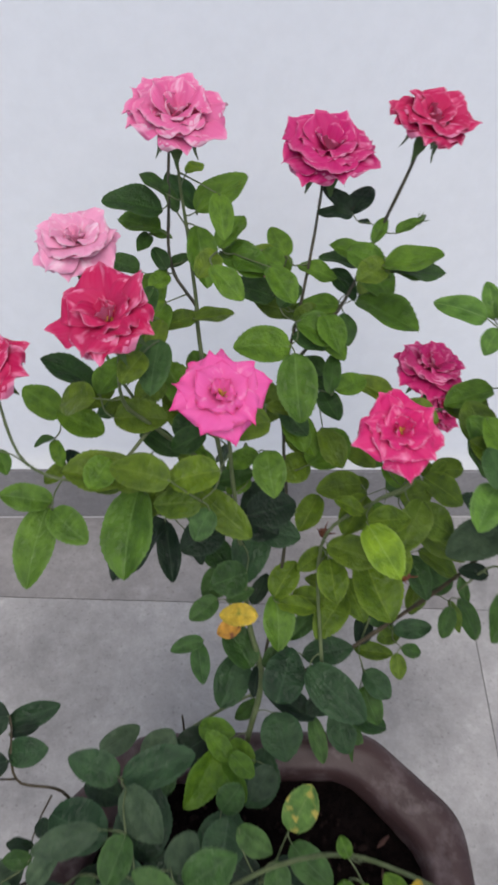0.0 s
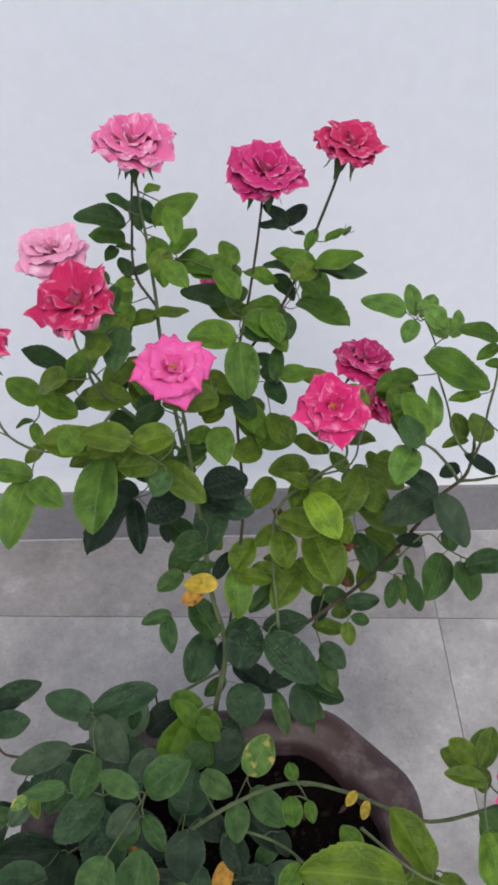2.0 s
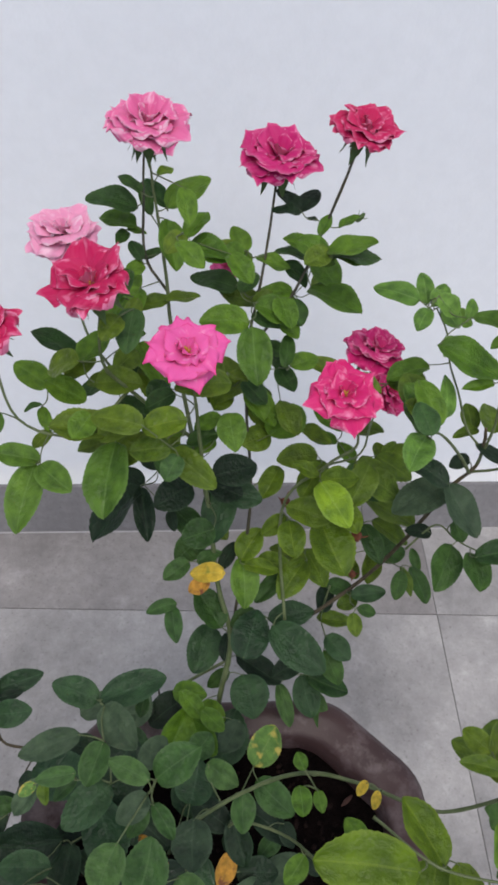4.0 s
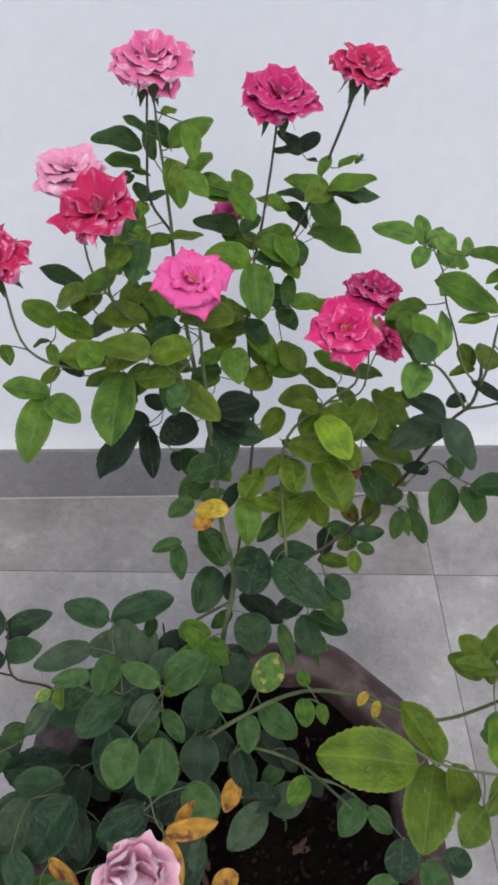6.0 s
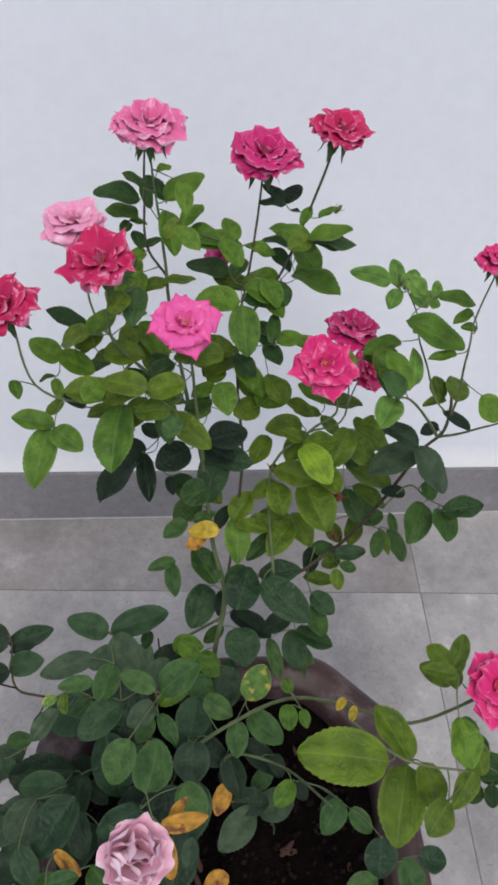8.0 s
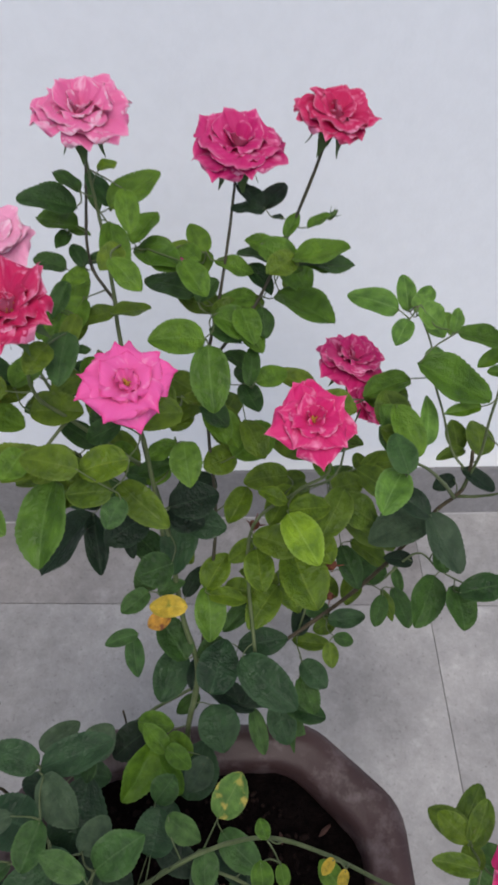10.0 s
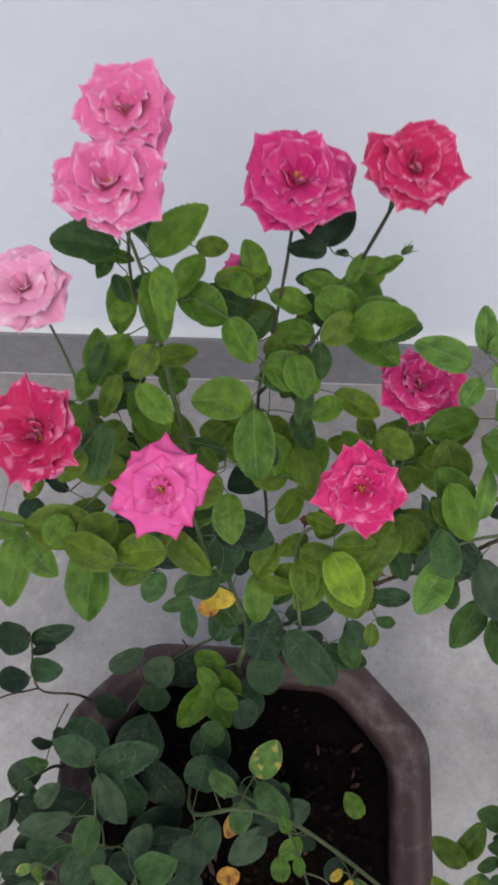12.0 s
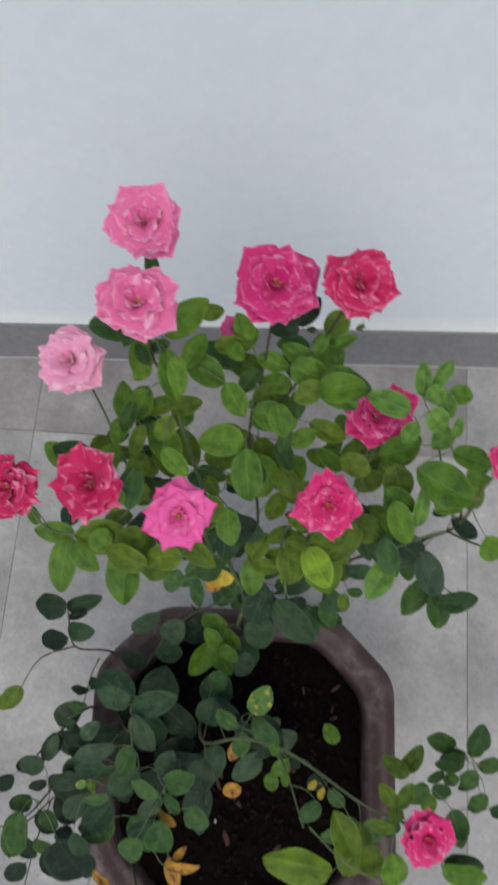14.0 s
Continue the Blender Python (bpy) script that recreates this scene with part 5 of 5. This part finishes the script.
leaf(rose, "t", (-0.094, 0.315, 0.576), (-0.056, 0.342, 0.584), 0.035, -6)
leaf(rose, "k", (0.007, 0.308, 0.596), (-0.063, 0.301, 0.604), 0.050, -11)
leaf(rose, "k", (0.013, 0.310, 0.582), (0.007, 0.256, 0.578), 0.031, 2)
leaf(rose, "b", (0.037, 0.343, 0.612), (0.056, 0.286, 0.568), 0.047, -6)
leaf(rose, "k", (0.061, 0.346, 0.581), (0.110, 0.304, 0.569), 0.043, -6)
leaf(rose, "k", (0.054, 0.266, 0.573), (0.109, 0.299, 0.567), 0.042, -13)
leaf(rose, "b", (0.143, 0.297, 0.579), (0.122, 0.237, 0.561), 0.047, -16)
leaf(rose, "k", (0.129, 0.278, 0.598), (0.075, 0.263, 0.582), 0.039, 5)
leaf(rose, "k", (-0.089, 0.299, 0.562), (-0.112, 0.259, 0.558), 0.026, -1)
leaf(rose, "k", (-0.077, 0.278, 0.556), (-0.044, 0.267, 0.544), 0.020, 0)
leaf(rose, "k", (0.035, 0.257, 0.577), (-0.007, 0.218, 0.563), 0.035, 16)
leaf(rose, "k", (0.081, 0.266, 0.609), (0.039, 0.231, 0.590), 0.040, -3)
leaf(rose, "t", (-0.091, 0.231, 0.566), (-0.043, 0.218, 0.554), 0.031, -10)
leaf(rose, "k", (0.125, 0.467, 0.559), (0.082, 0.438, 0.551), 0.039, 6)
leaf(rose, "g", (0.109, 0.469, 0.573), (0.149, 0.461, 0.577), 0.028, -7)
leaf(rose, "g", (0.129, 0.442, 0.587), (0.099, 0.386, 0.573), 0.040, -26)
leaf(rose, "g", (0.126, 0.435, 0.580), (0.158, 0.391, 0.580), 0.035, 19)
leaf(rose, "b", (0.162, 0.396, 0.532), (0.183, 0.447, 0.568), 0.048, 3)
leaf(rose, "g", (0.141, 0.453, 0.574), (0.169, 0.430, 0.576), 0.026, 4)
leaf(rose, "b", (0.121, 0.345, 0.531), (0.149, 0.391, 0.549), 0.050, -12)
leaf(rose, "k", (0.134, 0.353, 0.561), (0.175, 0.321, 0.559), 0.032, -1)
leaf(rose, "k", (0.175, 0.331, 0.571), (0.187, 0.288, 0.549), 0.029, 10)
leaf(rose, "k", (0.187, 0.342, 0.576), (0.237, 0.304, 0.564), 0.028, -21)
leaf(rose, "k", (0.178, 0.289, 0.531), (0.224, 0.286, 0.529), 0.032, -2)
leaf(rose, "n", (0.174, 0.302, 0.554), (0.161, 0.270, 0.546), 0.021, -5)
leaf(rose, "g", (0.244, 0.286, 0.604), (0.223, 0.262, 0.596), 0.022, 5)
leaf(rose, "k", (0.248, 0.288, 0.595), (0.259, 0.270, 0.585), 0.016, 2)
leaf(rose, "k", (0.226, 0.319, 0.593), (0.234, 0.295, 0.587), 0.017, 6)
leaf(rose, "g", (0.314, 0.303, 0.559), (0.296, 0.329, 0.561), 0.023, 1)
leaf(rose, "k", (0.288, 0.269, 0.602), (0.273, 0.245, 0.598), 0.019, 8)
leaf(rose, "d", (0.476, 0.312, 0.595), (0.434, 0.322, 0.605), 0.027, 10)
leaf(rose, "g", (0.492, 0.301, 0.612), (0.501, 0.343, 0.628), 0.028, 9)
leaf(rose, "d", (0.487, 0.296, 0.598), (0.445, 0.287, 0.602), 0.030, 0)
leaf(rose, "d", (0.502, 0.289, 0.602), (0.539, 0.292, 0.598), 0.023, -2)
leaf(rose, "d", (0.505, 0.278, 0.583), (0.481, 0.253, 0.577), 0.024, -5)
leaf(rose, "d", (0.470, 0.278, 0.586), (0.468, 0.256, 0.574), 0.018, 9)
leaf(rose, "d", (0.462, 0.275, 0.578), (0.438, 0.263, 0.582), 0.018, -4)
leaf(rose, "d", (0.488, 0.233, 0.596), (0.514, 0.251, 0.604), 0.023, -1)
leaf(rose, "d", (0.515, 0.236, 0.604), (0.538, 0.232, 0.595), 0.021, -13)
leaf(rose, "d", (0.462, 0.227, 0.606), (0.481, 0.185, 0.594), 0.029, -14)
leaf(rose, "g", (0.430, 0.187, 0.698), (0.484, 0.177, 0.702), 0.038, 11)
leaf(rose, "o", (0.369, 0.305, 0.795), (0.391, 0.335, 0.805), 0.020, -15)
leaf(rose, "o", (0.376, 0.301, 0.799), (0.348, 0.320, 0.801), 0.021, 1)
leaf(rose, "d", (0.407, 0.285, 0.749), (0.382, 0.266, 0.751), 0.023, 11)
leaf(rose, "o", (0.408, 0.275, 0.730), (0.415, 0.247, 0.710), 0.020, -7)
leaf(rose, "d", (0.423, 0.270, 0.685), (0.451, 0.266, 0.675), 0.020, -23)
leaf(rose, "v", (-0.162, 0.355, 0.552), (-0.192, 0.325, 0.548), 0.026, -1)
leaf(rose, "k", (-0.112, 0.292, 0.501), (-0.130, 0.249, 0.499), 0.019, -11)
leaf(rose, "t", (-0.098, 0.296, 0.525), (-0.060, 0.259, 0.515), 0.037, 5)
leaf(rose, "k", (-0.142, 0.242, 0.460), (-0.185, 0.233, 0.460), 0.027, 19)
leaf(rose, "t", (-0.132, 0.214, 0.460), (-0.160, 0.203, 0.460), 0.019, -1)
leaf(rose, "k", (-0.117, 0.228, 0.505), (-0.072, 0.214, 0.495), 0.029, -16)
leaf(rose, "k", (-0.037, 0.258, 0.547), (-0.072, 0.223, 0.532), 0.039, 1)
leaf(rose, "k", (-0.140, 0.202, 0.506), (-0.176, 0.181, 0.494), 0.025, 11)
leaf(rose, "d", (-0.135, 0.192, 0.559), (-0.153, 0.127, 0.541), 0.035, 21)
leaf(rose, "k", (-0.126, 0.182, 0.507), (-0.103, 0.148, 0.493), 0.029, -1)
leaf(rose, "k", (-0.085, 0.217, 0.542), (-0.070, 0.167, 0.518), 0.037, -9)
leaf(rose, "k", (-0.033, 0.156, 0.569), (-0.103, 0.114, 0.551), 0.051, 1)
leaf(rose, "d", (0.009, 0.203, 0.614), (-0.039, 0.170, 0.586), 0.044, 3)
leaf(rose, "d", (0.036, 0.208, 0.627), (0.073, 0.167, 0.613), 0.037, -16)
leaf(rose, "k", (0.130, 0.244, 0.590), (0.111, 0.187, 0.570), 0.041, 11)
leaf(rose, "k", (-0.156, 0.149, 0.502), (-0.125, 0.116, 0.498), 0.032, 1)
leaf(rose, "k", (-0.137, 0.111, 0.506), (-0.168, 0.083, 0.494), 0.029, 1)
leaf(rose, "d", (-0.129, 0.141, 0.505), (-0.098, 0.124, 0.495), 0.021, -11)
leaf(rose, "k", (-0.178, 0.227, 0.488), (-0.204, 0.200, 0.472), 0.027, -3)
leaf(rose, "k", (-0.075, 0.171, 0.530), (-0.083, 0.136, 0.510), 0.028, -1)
leaf(rose, "y", (0.274, 0.292, 0.797), (0.265, 0.282, 0.794), 0.008, 5)
leaf(rose, "y", (0.282, 0.285, 0.796), (0.277, 0.272, 0.792), 0.008, 2)
leaf(rose, "g", (0.188, 0.633, 0.985), (0.142, 0.628, 0.991), 0.033, 7)
leaf(rose, "d", (0.090, 0.723, 1.061), (0.068, 0.737, 1.071), 0.016, 22)
leaf(rose, "l", (0.104, 0.734, 1.074), (0.118, 0.747, 1.074), 0.012, -4)
leaf(rose, "d", (0.054, 0.785, 0.939), (0.022, 0.793, 0.946), 0.025, 16)
leaf(rose, "d", (0.081, 0.659, 1.023), (0.070, 0.630, 1.011), 0.016, 1)
leaf(rose, "g", (0.086, 0.686, 0.985), (0.069, 0.654, 0.972), 0.027, 1)
leaf(rose, "o", (0.080, 0.569, 1.040), (0.066, 0.547, 1.034), 0.019, -7)
leaf(rose, "m", (0.089, 0.591, 1.032), (0.083, 0.553, 1.016), 0.024, 0)
leaf(rose, "o", (0.042, 0.629, 0.953), (0.021, 0.598, 0.951), 0.028, -10)
leaf(rose, "o", (0.086, 0.619, 0.963), (0.067, 0.594, 0.961), 0.023, -9)
leaf(rose, "o", (0.058, 0.636, 0.913), (0.032, 0.630, 0.912), 0.019, 13)
leaf(rose, "d", (0.066, 0.605, 0.917), (0.098, 0.586, 0.906), 0.021, -11)
leaf(rose, "d", (0.109, 0.601, 0.943), (0.101, 0.573, 0.939), 0.023, -5)
leaf(rose, "g", (0.107, 0.595, 0.899), (0.128, 0.579, 0.892), 0.020, -1)
leaf(rose, "o", (0.088, 0.543, 0.955), (0.058, 0.521, 0.948), 0.028, 6)
leaf(rose, "o", (0.093, 0.545, 0.933), (0.075, 0.515, 0.920), 0.024, 1)
leaf(rose, "g", (0.050, 0.544, 0.956), (0.037, 0.520, 0.951), 0.024, -4)
leaf(rose, "o", (0.184, 0.652, 0.897), (0.153, 0.671, 0.908), 0.027, 11)
leaf(rose, "d", (0.230, 0.686, 0.900), (0.206, 0.700, 0.907), 0.020, 16)
leaf(rose, "g", (0.189, 0.641, 0.890), (0.219, 0.613, 0.871), 0.031, -18)
leaf(rose, "o", (0.224, 0.757, 0.789), (0.206, 0.725, 0.783), 0.027, -4)
leaf(rose, "o", (0.254, 0.670, 0.807), (0.291, 0.655, 0.799), 0.022, -16)
leaf(rose, "o", (0.276, 0.695, 0.706), (0.306, 0.703, 0.704), 0.022, -5)
leaf(rose, "v", (0.234, 0.580, 0.850), (0.262, 0.569, 0.843), 0.017, -16)
leaf(rose, "k", (0.198, 0.653, 0.770), (0.153, 0.627, 0.762), 0.035, 7)
leaf(rose, "k", (0.151, 0.577, 0.828), (0.185, 0.561, 0.821), 0.030, -2)
leaf(rose, "m", (0.125, 0.506, 0.946), (0.114, 0.484, 0.938), 0.019, -7)
leaf(rose, "m", (0.146, 0.630, 0.800), (0.107, 0.634, 0.807), 0.025, 15)
leaf(rose, "d", (0.157, 0.527, 0.813), (0.124, 0.514, 0.813), 0.031, -1)
leaf(rose, "v", (0.204, 0.552, 0.719), (0.242, 0.548, 0.711), 0.024, -9)
leaf(rose, "o", (0.286, 0.565, 0.785), (0.258, 0.555, 0.782), 0.020, 7)
leaf(rose, "o", (0.131, 0.776, 0.974), (0.159, 0.782, 0.971), 0.019, -6)
leaf(rose, "g", (0.182, 0.751, 0.971), (0.174, 0.769, 0.977), 0.019, 11)
leaf(rose, "v", (0.153, 0.727, 1.002), (0.186, 0.733, 0.998), 0.019, -6)
leaf(rose, "g", (0.142, 0.695, 1.027), (0.167, 0.681, 1.017), 0.024, -7)
leaf(rose, "g", (0.130, 0.680, 1.091), (0.135, 0.647, 1.076), 0.018, -9)
leaf(rose, "g", (0.072, 0.756, 0.961), (0.066, 0.710, 0.941), 0.028, 0)
leaf(rose, "o", (0.079, 0.698, 0.958), (0.068, 0.665, 0.948), 0.025, 2)
leaf(rose, "o", (0.078, 0.715, 0.868), (0.119, 0.710, 0.859), 0.018, -9)
leaf(rose, "o", (0.129, 0.627, 1.079), (0.116, 0.607, 1.073), 0.018, -7)
leaf(rose, "g", (0.170, 0.678, 1.029), (0.189, 0.648, 1.017), 0.024, -12)
leaf(rose, "o", (0.220, 0.693, 0.969), (0.193, 0.682, 0.971), 0.022, 4)
leaf(rose, "v", (0.246, 0.763, 0.922), (0.217, 0.734, 0.915), 0.020, -5)
leaf(rose, "o", (0.271, 0.783, 0.913), (0.297, 0.810, 0.917), 0.029, 1)
leaf(rose, "o", (0.262, 0.757, 0.966), (0.288, 0.739, 0.956), 0.024, -12)
leaf(rose, "g", (0.264, 0.689, 1.030), (0.299, 0.682, 1.021), 0.028, -4)
leaf(rose, "o", (0.261, 0.679, 1.032), (0.237, 0.660, 1.030), 0.023, 1)
leaf(rose, "g", (0.218, 0.673, 0.985), (0.229, 0.640, 0.974), 0.025, -11)
leaf(rose, "o", (0.255, 0.680, 0.900), (0.297, 0.665, 0.888), 0.024, -11)
leaf(rose, "o", (0.030, 0.659, 0.800), (0.067, 0.642, 0.786), 0.031, -6)
leaf(rose, "g", (0.125, 0.593, 1.094), (0.146, 0.573, 1.082), 0.018, -8)
leaf(rose, "o", (0.045, 0.612, 0.856), (0.071, 0.591, 0.846), 0.026, -12)
leaf(rose, "o", (0.289, 0.637, 0.914), (0.322, 0.621, 0.909), 0.026, -7)
leaf(rose, "g", (0.189, 0.637, 0.903), (0.206, 0.603, 0.890), 0.025, -11)
leaf(rose, "o", (0.223, 0.633, 0.887), (0.240, 0.597, 0.873), 0.026, -11)
leaf(rose, "d", (0.136, 0.615, 0.937), (0.167, 0.605, 0.928), 0.017, -5)
leaf(rose, "o", (0.312, 0.583, 0.829), (0.349, 0.563, 0.814), 0.034, -6)
leaf(rose, "o", (0.089, 0.658, 0.918), (0.105, 0.611, 0.901), 0.031, -11)
leaf(rose, "o", (0.090, 0.700, 0.796), (0.114, 0.654, 0.772), 0.030, -9)
leaf(rose, "d", (0.057, 0.675, 0.787), (0.033, 0.646, 0.779), 0.029, -6)
leaf(rose, "g", (0.118, 0.668, 0.912), (0.107, 0.692, 0.924), 0.025, 9)
leaf(rose, "o", (0.140, 0.630, 0.903), (0.161, 0.645, 0.905), 0.023, -1)
leaf(rose, "d", (0.076, 0.687, 0.900), (0.062, 0.660, 0.891), 0.024, -7)
leaf(rose, "o", (0.334, 0.645, 0.898), (0.378, 0.658, 0.895), 0.034, -5)
leaf(rose, "o", (0.353, 0.593, 0.913), (0.344, 0.627, 0.931), 0.033, -1)
leaf(rose, "g", (0.360, 0.571, 0.923), (0.335, 0.598, 0.943), 0.030, 5)
leaf(rose, "o", (0.353, 0.555, 0.938), (0.328, 0.570, 0.946), 0.022, 11)
leaf(rose, "d", (0.340, 0.608, 0.683), (0.381, 0.592, 0.662), 0.040, -10)
leaf(rose, "o", (0.355, 0.708, 0.717), (0.345, 0.666, 0.702), 0.032, -17)
leaf(rose, "p", (0.370, 0.667, 0.992), (0.390, 0.653, 0.980), 0.025, -3)
leaf(rose, "p", (0.403, 0.666, 0.940), (0.384, 0.643, 0.938), 0.024, 2)
leaf(rose, "g", (0.402, 0.705, 0.943), (0.430, 0.703, 0.932), 0.022, -5)
leaf(rose, "p", (0.372, 0.686, 0.971), (0.391, 0.699, 0.972), 0.021, -1)
leaf(rose, "d", (0.346, 0.751, 0.624), (0.387, 0.764, 0.621), 0.040, -5)
leaf_stalks(rose)


# ---------------- floor tiles ----------------
def floor_tiles():
    turn = Matrix.Translation((0.656, 0.880, 0)) @ Matrix.Rotation(radians(-2.1), 4, "Z")
    size, gap = 1.05, 0.0015
    bm = slab(bmesh.new(), gap / 2, size - gap / 2, gap / 2, size - gap / 2, -0.012, 0.0, 0.0012)
    whole = mesh_of(bm, "tile", M_TILE, smooth=False)
    for j in range(-4, 0):
        for i in range(-4, 4):
            ob = new("tile", whole)
            ob.matrix_world = turn @ Matrix.Translation((i * size, j * size, 0))
            ob.parent = floor
    for i in range(-4, 4):
        bm = bmesh.new()
        x0, x1 = i * size + gap / 2, (i + 1) * size - gap / 2
        back = [(WALL_Y - 0.034 - 0.880 + math.tan(radians(2.1)) * (x + 0.0)) for x in (x0, x1)]
        low = [bm.verts.new(p) for p in ((x0, gap / 2, -0.012), (x1, gap / 2, -0.012), (x1, back[1], -0.012), (x0, back[0], -0.012))]
        top = [bm.verts.new((v.co.x, v.co.y, 0.0)) for v in low]
        bm.faces.new(top)
        for k in range(4):
            bm.faces.new((low[k], low[(k + 1) % 4], top[(k + 1) % 4], top[k]))
        ob = part("tile", bm, M_TILE_WARM if i in (-2, -1) else M_TILE, floor, smooth=False)
        ob.matrix_world = turn


floor_tiles()
